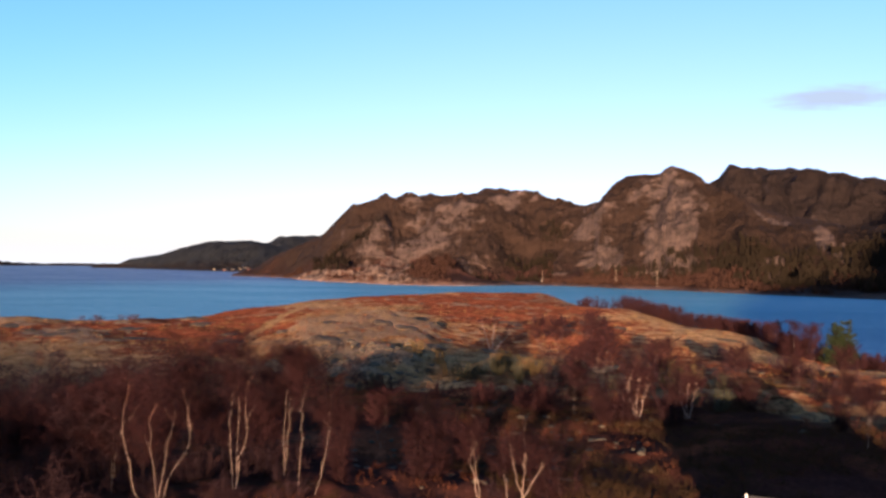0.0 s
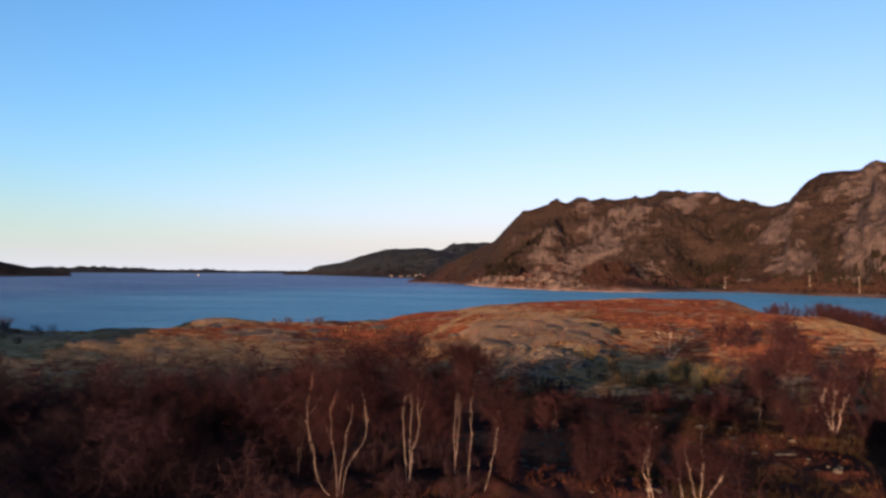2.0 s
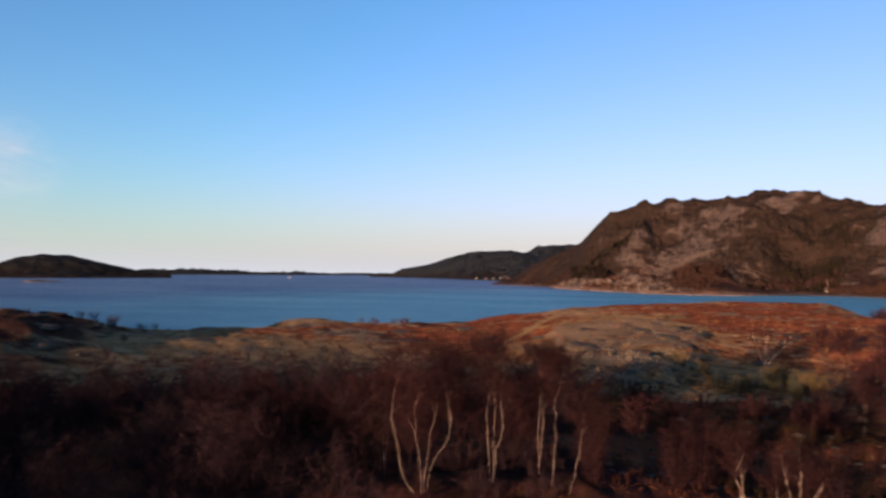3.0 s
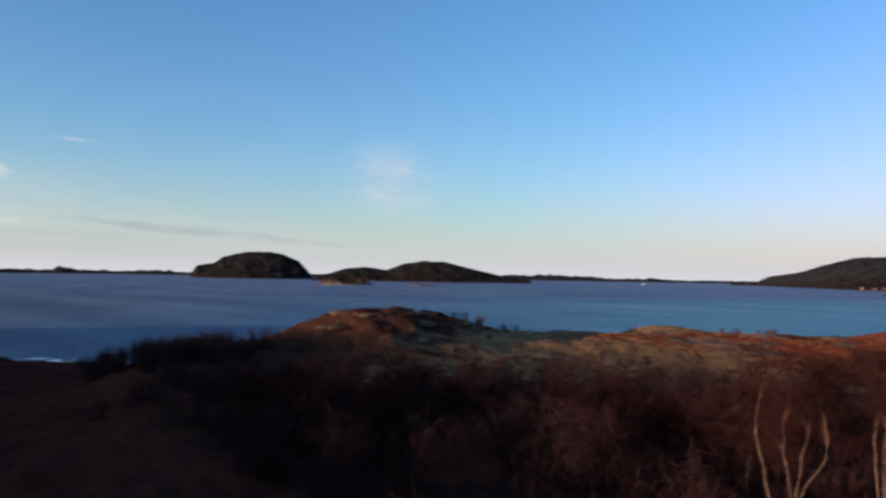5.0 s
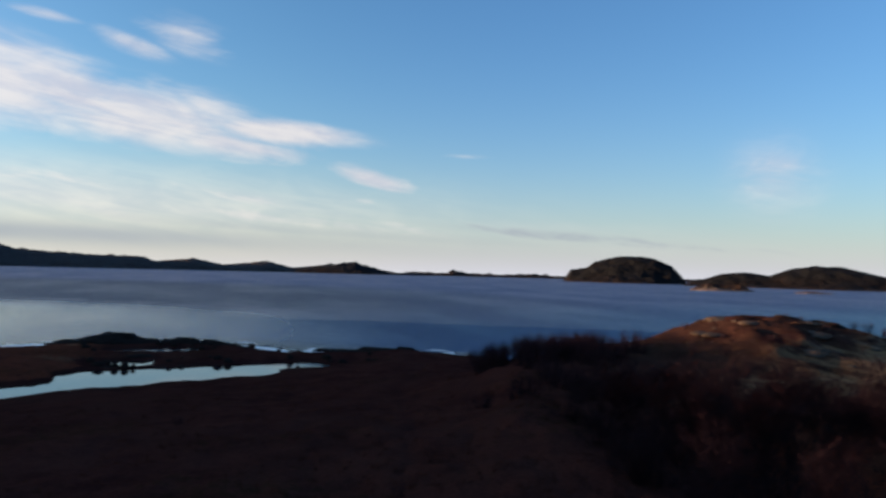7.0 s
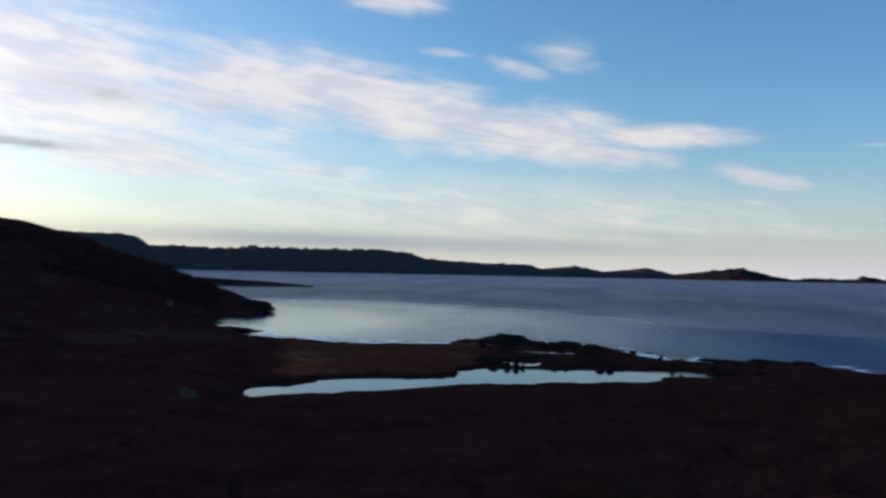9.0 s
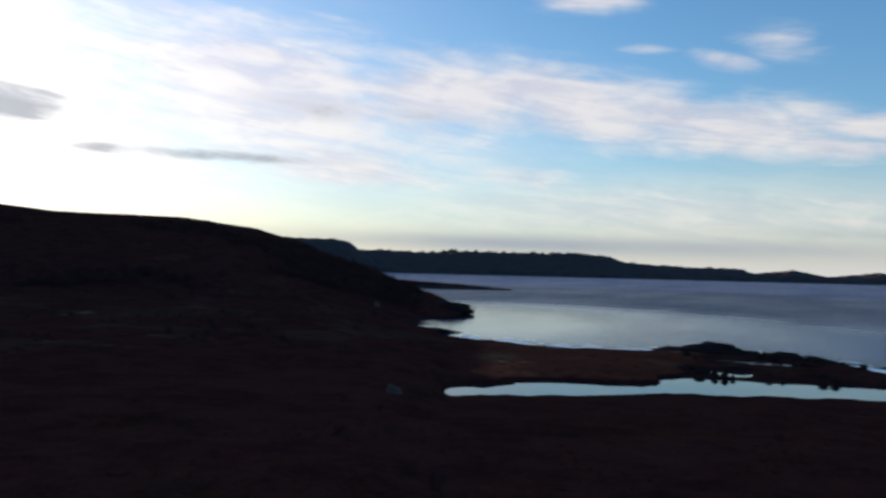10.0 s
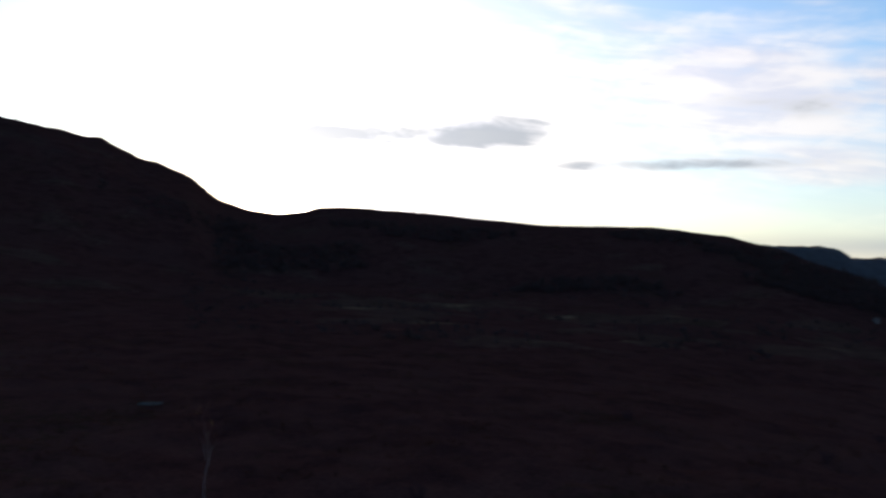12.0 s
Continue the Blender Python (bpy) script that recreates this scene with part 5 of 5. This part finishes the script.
# low cover of the heath: nobody could count it
def tufts(name, label, mat, count, seed, sizes, blades, r0, r1, az0, az1, width):
    rng = random.Random(seed)
    V, F = [], []
    done = 0
    while done < count:
        az, r = rng.uniform(az0, az1), r0 * (r1 / r0) ** rng.random()
        p = bearing(az, r)
        p.z = ground_z(p.x, p.y)
        if p.z < 0.9 or noise.noise(Vector((p.x * 0.12, p.y * 0.12, seed))) < -0.12:
            continue
        done += 1
        size = rng.uniform(*sizes) * (0.8 + 0.4 * rng.random())
        for _ in range(blades):
            foot = p + Vector((rng.gauss(0, size * 0.45), rng.gauss(0, size * 0.45), -0.03))
            spike(V, F, foot, foot + rnd_dir(rng, 1.3) * size * rng.uniform(0.6, 1.2), width * (0.6 + r / 60))
    tagged(new(name, mesh_from(name, V, F, [mat], False)), label, "ground cover", kind="stuff")


tufts("heather", "low dark heather covering the ground", M_HEATHER, 7500, 51, (0.22, 0.5), 8, 12, 120, -36, 192, 0.014)
tufts("tussocks", "olive-brown tussocks of grass and sedge", M_TUSSOCK, 4200, 55, (0.3, 0.6), 10, 24, 74, -34, 10, 0.012)
tufts("heather_far", "low rust-brown heather over the headland", M_HEATHER_LIT, 3400, 53, (0.09, 0.22), 6, 70, 205, -32, 44, 0.02)
tufts("dry_grass", "tufts of dry straw-coloured grass", M_STRAW, 4200, 52, (0.12, 0.3), 7, 55, 145, -36, 45, 0.012)
tufts("dry_grass_far", "pale dry grass over the headland", M_STRAW2, 3200, 54, (0.06, 0.14), 6, 80, 205, -32, 60, 0.014)


# ---------- stones ----------
def make_rock(seed, flat, mat, label, group, rough=0.28, cuts=3):
    bm = bmesh.new()
    bmesh.ops.create_icosphere(bm, subdivisions=cuts, radius=1.0)
    for v in bm.verts:
        n = noise.fractal(v.co * 1.1 + Vector((seed * 3.1, 0, 0)), 1.0, 2.0, 4)
        c = noise.cell(v.co * 1.3 + Vector((0, seed, 0)))
        v.co *= 1 + rough * n + 0.12 * c
        v.co.z *= flat
    me = bpy.data.meshes.new("rock")
    bm.to_mesh(me)
    bm.free()
    me.materials.append(mat)
    return tagged(new("rock", me), label, "rock", group)


def lay(rock, az, r, size, stretch=(1, 1, 1), turn=0.0, first=False, sink=0.3):
    m = stand(az, r, sink * size * stretch[2], turn, size)
    twin = rock if first else copy_thing(rock, m)
    twin.matrix_basis = m @ Matrix.Diagonal((*stretch, 1))


shore_a = make_rock(1, 0.72, M_STONE, "dark wet rock on the lagoon shore", "shore rocks", 0.36)
shore_b = make_rock(2, 0.45, M_STONE, "dark wet rock on the lagoon shore", "shore rocks", 0.36)
lay(shore_a, 98.9, 192, 6.4, (1.2, 0.9, 0.72), 99, True, 0.2)
lay(shore_b, 91.6, 191, 5.4, (1.3, 0.8, 1.1), 92, True, 0.2)
for az, r, size, sx, sz in ((100.6, 194, 3.6, 1.9, 0.6), (97.4, 192, 2.4, 1.6, 0.6), (82.2, 178, 4.8, 1.9, 0.75), (79.0, 177, 4.4, 1.8, 0.9), (77.9, 177, 2.8, 1.3, 0.9), (80.6, 177, 4.2, 1.9, 0.75), (96.4, 194, 1.3, 1.4, 0.9), (95.35, 196, 1.6, 1.0, 1.4), (94.3, 194, 2.3, 1.7, 0.9), (93.3, 193, 2.4, 1.5, 0.95),
                            (90.3, 191, 2.2, 1.6, 0.6), (89.6, 198, 1.6, 2.2, 0.35), (119.9, 228, 4.0, 1.6, 0.55), (83.7, 176, 2.4, 2.4, 0.5), (86.0, 178, 1.6, 2.4, 0.5), (72.5, 178, 3.0, 1.8, 0.6), (98.9, 150, 1.0, 2.6, 0.5), (98.4, 153, 0.8, 1.4, 0.9), (98.0, 155, 0.7, 1.2, 1.0),
                            (97.2, 164, 1.0, 2.2, 0.5), (118.2, 385, 5.0, 1.6, 0.7), (119.0, 330, 5.0, 1.8, 0.6), (121.0, 262, 4.0, 2.0, 0.5)):
    lay(rng.choice((shore_a, shore_b)), az, r, size * 1.3, (sx, 1, sz), az + rng.uniform(-12, 12), sink=0.2)


def stones(name, label, mat, seed, count, place, sizes, flat):
    """Scattered small stones, one mesh. place: a function that gives bearing and distance."""
    rng = random.Random(seed)
    bm = bmesh.new()
    bmesh.ops.create_icosphere(bm, subdivisions=1, radius=1.0)
    ball = [v.co.copy() for v in bm.verts]
    faces = [tuple(v.index for v in f.verts) for f in bm.faces]
    bm.free()
    V, F = [], []
    for _ in range(count):
        p = bearing(*place(rng))
        p.z = ground_z(p.x, p.y)
        size, turn, n = rng.uniform(*sizes), Matrix.Rotation(rng.uniform(0, 6.3), 3, "Z"), len(V)
        wide = Vector((rng.uniform(0.9, 1.7), rng.uniform(0.8, 1.1), flat * rng.uniform(0.7, 1.2))) * size
        for co in ball:
            q = co * (1 + 0.35 * noise.noise(co * 1.3 + Vector((n, 0, 0))))
            V.append(tuple(p + turn @ Vector((q.x * wide.x, q.y * wide.y, q.z * wide.z + wide.z * 0.35))))
        F.extend(tuple(n + i for i in f) for f in faces)
    tagged(new(name, mesh_from(name, V, F, [mat], False)), label, "stones", kind="stuff")


stones("shore_stones", "small dark wet stones along the shore of the bay", M_STONE, 71, 90, lambda g: (g.uniform(84, 101), g.uniform(184, 200)), (0.3, 1.1), 0.8)
stones("lagoon_stones", "small dark stones round the lagoon", M_STONE, 72, 46, lambda g: (g.uniform(79, 101), g.uniform(148, 159) if g.random() < 0.6 else g.uniform(170, 181)), (0.25, 0.9), 0.9)
stones("heath_stones", "lichen-grey stones lying in the heather", M_PALE, 73, 190, lambda g: (g.uniform(-16, 9), g.uniform(29, 54)), (0.05, 0.2), 0.6)
stones("slab_stones", "small pale stones strewn over the rock slab", M_PALE, 74, 120, lambda g: (g.uniform(0, 10), g.uniform(64, 84)), (0.1, 0.34), 0.6)
pale = make_rock(3, 0.6, M_PALE, "pale lichen-grey boulder lying in the heath", "boulders on the heath", cuts=2)
lay(pale, 2.3, 35, 0.45, first=True)
for az0, az1, r0, r1, count, lo, hi in ((-9, 8, 30, 62, 24, 0.15, 0.36), (-2, 13, 62, 84, 40, 0.2, 0.5), (-28, -8, 40, 80, 22, 0.15, 0.4), (14, 36, 90, 140, 14, 0.2, 0.5), (-15, 5, 105, 180, 26, 0.2, 0.5), (44, 57, 85, 110, 8, 0.25, 0.6), (22, 44, 100, 140, 26, 0.2, 0.5)):
    for _ in range(count):
        lay(pale, rng.uniform(az0, az1), rng.uniform(r0, r1), rng.uniform(lo, hi), (rng.uniform(0.9, 1.7), rng.uniform(0.8, 1.2), rng.uniform(0.7, 1.1)), rng.uniform(0, 360), sink=0.2)
ledge = make_rock(6, 0.42, M_LEDGE, "low weathered rock outcrop in the heath", "outcrops on the headland", 0.4)
lay(ledge, 9.0, 84, 2.4, (1.6, 1, 0.8), 100, True, 0.25)
for az0, az1, r0, r1, count, lo, hi in ((14, 38, 98, 142, 20, 0.9, 2.4), (-12, 12, 78, 120, 16, 0.8, 2.2), (-22, -6, 100, 150, 9, 0.8, 2.0), (45, 57, 90, 112, 9, 0.8, 1.8)):
    for _ in range(count):
        lay(ledge, rng.uniform(az0, az1), rng.uniform(r0, r1), rng.uniform(lo, hi), (rng.uniform(1.2, 2.2), rng.uniform(0.8, 1.2), rng.uniform(0.35, 0.6)), rng.uniform(60, 130), sink=0.3)
grey_block = make_rock(4, 0.75, M_GREYROCK, "grey split boulder beside the lagoon", "", 0.3)
lay(grey_block, 122.95, 86, 1.3, (1.0, 0.8, 1.1), 40, True, 0.2)
for az, r, size in ((54.9, 112, 2.2), (47.6, 113, 1.8), (50.0, 112, 1.5), (52.5, 110, 1.4)):
    lay(shore_b, az, r, size, (1.3, 1, 0.8), rng.uniform(0, 90), sink=0.3)


# ---------- woods under the mountains ----------
def far_woods(name, label, land, mat, count, seed, az0, az1, f0, f1, h0, h1, conifer):
    rng = random.Random(seed)
    V, F = [], []
    az, v, shore, ridge, z = LANDS[land]
    while count > 0:
        a, f = rng.uniform(az0, az1), rng.uniform(f0, f1)
        i = int(np.argmin(np.abs(az - a)))
        p = rest_on(land, a, shore[i] + f * (ridge[i] - shore[i]))
        if noise.noise(p * 0.012 + Vector((seed, 0, 0))) < -0.1 + 0.5 * (f - f0) / (f1 - f0):
            count -= 0.2
            continue
        count -= 1
        h = rng.uniform(h0, h1)
        if conifer:
            for k in range(3):
                base = p + Vector((0, 0, h * (0.15 + 0.25 * k)))
                for s in range(5):
                    t = s * 1.257 + rng.random()
                    out = h * 0.2 * (1 - 0.25 * k) * rng.uniform(0.7, 1.2)
                    spike(V, F, base + Vector((math.cos(t) * out * 0.6, math.sin(t) * out * 0.6, 0)), base + Vector((0, 0, h * 0.42)), h * 0.09)
        else:
            for s in range(9):
                d = rnd_dir(rng, 0.9)
                b = p + Vector((rng.gauss(0, 0.1), rng.gauss(0, 0.1), rng.uniform(0.1, 0.5))) * h
                spike(V, F, b, b + d * h * rng.uniform(0.35, 0.6), h * 0.075)
    tagged(new(name, mesh_from(name, V, F, [mat], False)), label, "woods", kind="stuff")


M_WOODS = plain("bare_far_woods", (0.024, 0.0126, 0.0102), 0.9, 0.4, 0.05)
M_PINES = plain("far_pines", (0.0088, 0.0068, 0.005), 0.9, 0.4, 0.05)
far_woods("shore_woods", "reddish bare woods along the far shore", "mountain_ridge_1", M_WOODS, 1500, 61, -12, 13, 0.02, 0.3, 4, 8, False)
far_woods("slope_pines", "dark pines on the mountain side", "mountain_ridge_1", M_PINES, 900, 62, -12, 10, 0.1, 0.55, 5, 9, True)
far_woods("foot_pines", "dark pine wood at the foot of the peak", "mountain_ridge_2", M_PINES, 1500, 63, -34, -11, 0.1, 0.45, 4, 8.5, True)
# added pines that stand in for shade on the right-hand slope
far_woods("shade_pines", "dark scattered pines added to darken the shaded slope", "mountain_ridge_2", M_PINES, 900, 65, -35, -20.5, 0.15, 0.85, 4, 8, True)
far_woods("foot_woods", "reddish bare woods at the foot of the peak", "mountain_ridge_2", M_WOODS, 1100, 64, -34, -10, 0.02, 0.3, 4, 8, False)

# ---------- things people built ----------
M_WHITE = plain("white_paint", (0.78, 0.76, 0.72), 0.6, 0.08)
M_HULL = plain("white_hull_paint", (0.3, 0.29, 0.28), 0.6, 0.08)
M_ROOF = plain("dark_roof_felt", (0.035, 0.034, 0.036), 0.85, 0.3, 2.0)
M_PALEWALL = plain("cream_boards", (0.042, 0.035, 0.031), 0.7, 0.15)
M_RED = plain("red_boards", (0.05, 0.018, 0.015), 0.75, 0.2)
M_BROWN = plain("brown_boards", (0.09, 0.05, 0.03), 0.75, 0.25)
M_GLASS = plain("window_glass", (0.03, 0.035, 0.04), 0.08, 0.1)
M_POLE = plain("weathered_pole", (0.12, 0.092, 0.074), 0.8, 0.2)


def box(V, F, lo, hi):
    n = len(V)
    V.extend((x, y, z) for z in (lo[2], hi[2]) for y in (lo[1], hi[1]) for x in (lo[0], hi[0]))
    F.extend(tuple(n + i for i in f) for f in ((0, 2, 3, 1), (4, 5, 7, 6), (0, 1, 5, 4), (2, 6, 7, 3), (0, 4, 6, 2), (1, 3, 7, 5)))


def boxes(name, parent, mat, *pairs, label=""):
    V, F = [], []
    for lo, hi in pairs:
        box(V, F, lo, hi)
    return part(name, mesh_from(name, V, F, [mat], False), parent, label)


def make_house(name, label, group, long, deep, eaves, ridge, wall_mat, roof_mat, over=0.4, trim=None):
    """A gabled house, its ridge along x, standing on z = 0."""
    house = tagged(new(name), label, "house", group)
    a, b = long / 2, deep / 2
    V = [(-a, -b, -1.2), (a, -b, -1.2), (a, b, -1.2), (-a, b, -1.2), (-a, -b, eaves), (a, -b, eaves), (a, b, eaves), (-a, b, eaves), (-a, 0, ridge - 0.12), (a, 0, ridge - 0.12)]
    F = [(0, 1, 5, 4), (2, 3, 7, 6), (1, 2, 6, 9, 5), (3, 0, 4, 8, 7), (4, 5, 9, 8), (6, 7, 8, 9)]
    wall = part("wall", mesh_from("wall", V, F, [wall_mat], False), house)
    slope = (ridge - eaves) / b
    for side in (-1, 1):
        e = b + over
        pts = [(-a - over, 0, ridge), (a + over, 0, ridge), (a + over, side * e, ridge - slope * e), (-a - over, side * e, ridge - slope * e)]
        R = pts + [(x, y, z + 0.14) for x, y, z in pts]
        part("roof", mesh_from("roof", R, [(0, 1, 2, 3), (4, 7, 6, 5), (0, 4, 5, 1), (1, 5, 6, 2), (2, 6, 7, 3), (3, 7, 4, 0)], [roof_mat], False), house)
        for end in (-1, 1):
            x0 = end * (a + over)
            P = [(x0, 0, ridge - 0.12), (x0, 0, ridge + 0.17), (x0, side * e, ridge - slope * e + 0.17), (x0, side * e, ridge - slope * e - 0.12)]
            P = P + [(x + end * 0.05, y, z) for x, y, z in P]
            part("bargeboard", mesh_from("bargeboard", P, [(0, 1, 2, 3), (4, 7, 6, 5), (0, 4, 5, 1), (1, 5, 6, 2), (2, 6, 7, 3), (3, 7, 4, 0)], [trim or M_WHITE], False), house, "" if trim else "white bargeboard")
    for y, s in ((-b, -1), (b, 1)):
        for x in (-a * 0.5, a * 0.45):
            lo, hi = sorted((y + s * 0.003, y + s * 0.07))
            win = boxes("window", house, trim or M_WHITE, ((x - 0.55, lo, 0.9), (x + 0.55, hi, 2.0)), label="" if trim else "white-framed window")
            lo, hi = sorted((y + s * 0.05, y + s * 0.08))
            for q in (-0.25, 0.25):
                boxes("pane", win, M_GLASS, ((x + q - 0.2, lo, 1.0), (x + q + 0.2, hi, 1.9)))
    boxes("door", house, trim or M_WHITE, ((-0.45, -b - 0.06, 0), (0.45, -b - 0.003, 2.05)), label="" if trim else "white door")
    return house


# the cabin whose roof and long shadow come into view
cabin = make_house("cabin", "small cabin with dark roof and white bargeboards on the heath", "", 8.6, 5.6, 2.4, 3.7, M_BROWN, M_ROOF)
cabin.matrix_basis = pose(12.36, 17.64, 10.22, 0, 0, -22)

farm = make_house("house", "small house with pale walls by the far shore", "houses of the far village", 8, 6.5, 3.4, 5.6, M_PALEWALL, M_ROOF, 0.3, M_PALEWALL)
barn = make_house("house", "small red house by the far shore", "houses of the far village", 9, 6.5, 3.2, 5.4, M_RED, M_ROOF, 0.3, M_PALEWALL)
first = {farm: True, barn: True}
for az, d, kind, turn in ((15.9, 1900, farm, 20), (15.3, 1880, farm, 60), (16.5, 1930, barn, 0), (14.7, 1830, barn, 40), (15.0, 1900, farm, -30), (17.2, 1990, farm, 75), (13.3, 1640, farm, 10)):
    p = rest_on("cape_1", az, d)
    m = pose(p.x, p.y, p.z, 0, 0, az + turn)
    if first.pop(kind, None):
        kind.matrix_basis = m
    else:
        copy_thing(kind, m)


def make_boat():
    boat = tagged(new("boat"), "small white passenger boat far out on the fjord", "boat")
    V, F = [], []
    n = 9
    for i in range(n):
        t = i / (n - 1)
        w = 2.4 * (1 - max(0, (t - 0.55) / 0.45) ** 2.2) + 0.05
        x = -8 + 16 * t
        V.extend(((x, -w, 1.6 + t), (x, -w * 0.6, -0.6), (x, w * 0.6, -0.6), (x, w, 1.6 + t)))
    for i in range(n - 1):
        for s in range(4):
            a, b = i * 4 + s, i * 4 + (s + 1) % 4
            F.append((a, b, b + 4, a + 4))
    F.extend(((0, 3, 2, 1), tuple(n * 4 - 4 + s for s in range(4))))
    part("hull", mesh_from("hull", V, F, [M_HULL], False), boat)
    boxes("wheelhouse", boat, M_HULL, ((-5, -1.7, 1.4), (3, 1.7, 4.2)), ((-1, -1.3, 4.2), (2.6, 1.3, 6.2)))
    boxes("window_band", boat, M_GLASS, ((-4.6, -1.74, 2.8), (2.6, 1.74, 3.6)), label="dark window band")
    V, F = [], []
    tube(V, F, [Vector((-0.5, 0, 6.1)), Vector((-0.6, 0, 9.0))], [0.12, 0.05], 6)
    part("mast", mesh_from("mast", V, F, [M_HULL]), boat)
    p = bearing(31.6, 2500)
    boat.matrix_basis = pose(p.x, p.y, 0.0, 0, 0, 31.6 + 8) @ Matrix.Scale(0.65, 4)


make_boat()


def make_pole(height):
    pole = tagged(new("utility_pole"), "pale weathered wooden pole on the far shore", "pole", "poles on the far shore")
    V, F = [], []
    tube(V, F, [Vector((0, 0, -1)), Vector((0, 0, height * 0.5)), Vector((0, 0, height))], [0.26, 0.22, 0.18], 8)
    part("post", mesh_from("post", V, F, [M_POLE]), pole)
    boxes("crossarm", pole, M_POLE, ((-1.4, -0.12, height - 1.2), (1.4, 0.12, height - 0.95)))
    return pole


pole = make_pole(13.0)
for i, (land, az, f, size) in enumerate((("mountain_ridge_2", -16.2, 0.03, 1.1), ("mountain_ridge_2", -13.2, 0.06, 1.0), ("mountain_ridge_1", -7.7, 0.03, 0.95))):
    la = LANDS[land]
    j = int(np.argmin(np.abs(la[0] - az)))
    p = rest_on(land, az, la[2][j] + f * (la[3][j] - la[2][j]))
    m = pose(p.x, p.y, p.z, 0, 0, az + 20) @ Matrix.Scale(size, 4)
    if i == 0:
        pole.matrix_basis = m
    else:
        copy_thing(pole, m).matrix_basis = m
boathouse = make_house("boathouse", "small pale boathouse on the far shore", "", 9, 6, 2.6, 4.6, M_POLE, M_ROOF, 0.3, M_POLE)
p = rest_on("mountain_ridge_1", -7.9, 795)
boathouse.matrix_basis = pose(p.x, p.y, p.z, 0, 0, -8)


# sparse trees along the crest of the near hill
def crest_trees():
    rng = random.Random(91)
    V, F = [], []
    for _ in range(260):
        az, r = rng.uniform(128, 164), rng.uniform(430, 520)
        p = bearing(az, r)
        p.z = ground_z(p.x, p.y) - 0.2
        h = rng.uniform(0.8, 2.0)
        for _ in range(10):
            b = p + Vector((rng.gauss(0, 0.22), rng.gauss(0, 0.22), rng.uniform(0, 0.4))) * h
            spike(V, F, b, b + rnd_dir(rng, 1.0) * h * 0.5, h * 0.05)
    tagged(new("crest_scrub", mesh_from("crest_scrub", V, F, [M_TWIG_SHADE], False)), "low dark scrub along the crest of the hill", "scrub", kind="stuff")


crest_trees()


# woods along the foot and the side of the near hill
def hill_woods(name, label, mat, count, seed, az0, az1, r0, r1, h0, h1):
    rng = random.Random(seed)
    V, F = [], []
    while count > 0:
        az, r = rng.uniform(az0, az1), rng.uniform(r0, r1)
        p = bearing(az, r)
        p.z = ground_z(p.x, p.y) - 0.2
        if p.z < 1.2 or noise.noise(p * 0.02 + Vector((seed, 0, 0))) < 0.02:
            continue
        count -= 1
        h = rng.uniform(h0, h1)
        for _ in range(9):
            b = p + Vector((rng.gauss(0, 0.14), rng.gauss(0, 0.14), rng.uniform(0.0, 0.4))) * h
            spike(V, F, b, b + rnd_dir(rng, 1.1) * h * rng.uniform(0.35, 0.6), h * 0.06)
    tagged(new(name, mesh_from(name, V, F, [mat], False)), label, "woods", kind="stuff")


M_HILLWOOD = plain("hill_birch_twigs", (0.042, 0.024, 0.02), 0.9, 0.4, 0.05)
hill_woods("hill_birches", "dark bare birch woods on the side of the hill", M_HILLWOOD, 1500, 92, 121, 172, 285, 430, 3.0, 5.5)
hill_woods("hill_scrub", "scattered bare birches on the side of the hill", M_HILLWOOD, 170, 94, 169, 180, 290, 425, 2.0, 4.0)
hill_woods("meadow_scrub", "dark bare scrub between the meadows", M_HILLWOOD, 420, 93, 122, 174, 120, 280, 1.2, 2.6)

M_BOARD = plain("weathered_boards", (0.12, 0.095, 0.08), 0.85, 0.3, 2.0)
hut = make_house("hut", "small weathered grey hut at the foot of the hill", "", 3.6, 3.0, 2.1, 3.2, M_BOARD, M_ROOF, 0.25, M_BOARD)
p = bearing(124.3, 276)
hut.matrix_basis = pose(p.x, p.y, ground_z(p.x, p.y), 0, 0, 30) @ Matrix.Scale(0.55, 4)
lay(pale, 176.2, 52, 0.5, (2.2, 0.8, 0.7), 170)


# thin white strips along the bay that imitate sky reflected in calm shallows
def surf():
    V, F = [], []
    for line in range(2):
        last, was = None, 0.0
        for az in np.arange(73.0, 118.0, 0.12):
            i = int(np.searchsorted(BEARINGS, az))
            row = GROUND_H[i]
            out = [j for j in range(len(RADII) - 1) if row[j] > 0 >= row[j + 1] and 165 < RADII[j] < 260]
            if not out:
                last = None
                continue
            j = out[-1]
            edge = RADII[j] + (RADII[j + 1] - RADII[j]) * row[j] / (row[j] - row[j + 1])
            if abs(edge - was) > 5:
                last = None
            was = edge
            r = edge + (0.6, 9.0)[line] + 2.0 * noise.noise(Vector((az * 0.35, line * 7.0, 1.0)))
            wide = (8.0, 5.0)[line] * noise.noise(Vector((az * 0.55, line * 5.0, 9.0))) + (4.6, 0.4)[line]
            if wide < 0.12:
                last = None
                continue
            a, b = bearing(az, r, 0.04), bearing(az, r + wide, 0.04)
            V.extend((tuple(a), tuple(b)))
            n = len(V)
            if last is not None:
                F.append((last, last + 1, n - 1, n - 2))
            last = n - 2
    tagged(new("surf", mesh_from("surf", V, F, [M_GLEAM], False)), "thin white strips standing in for bright calm water along the bay", "surf", kind="stuff")


M_GLEAM = plain("shore_gleam", (0.86, 0.87, 0.88), 0.3, 0.12, 1.0)
surf()
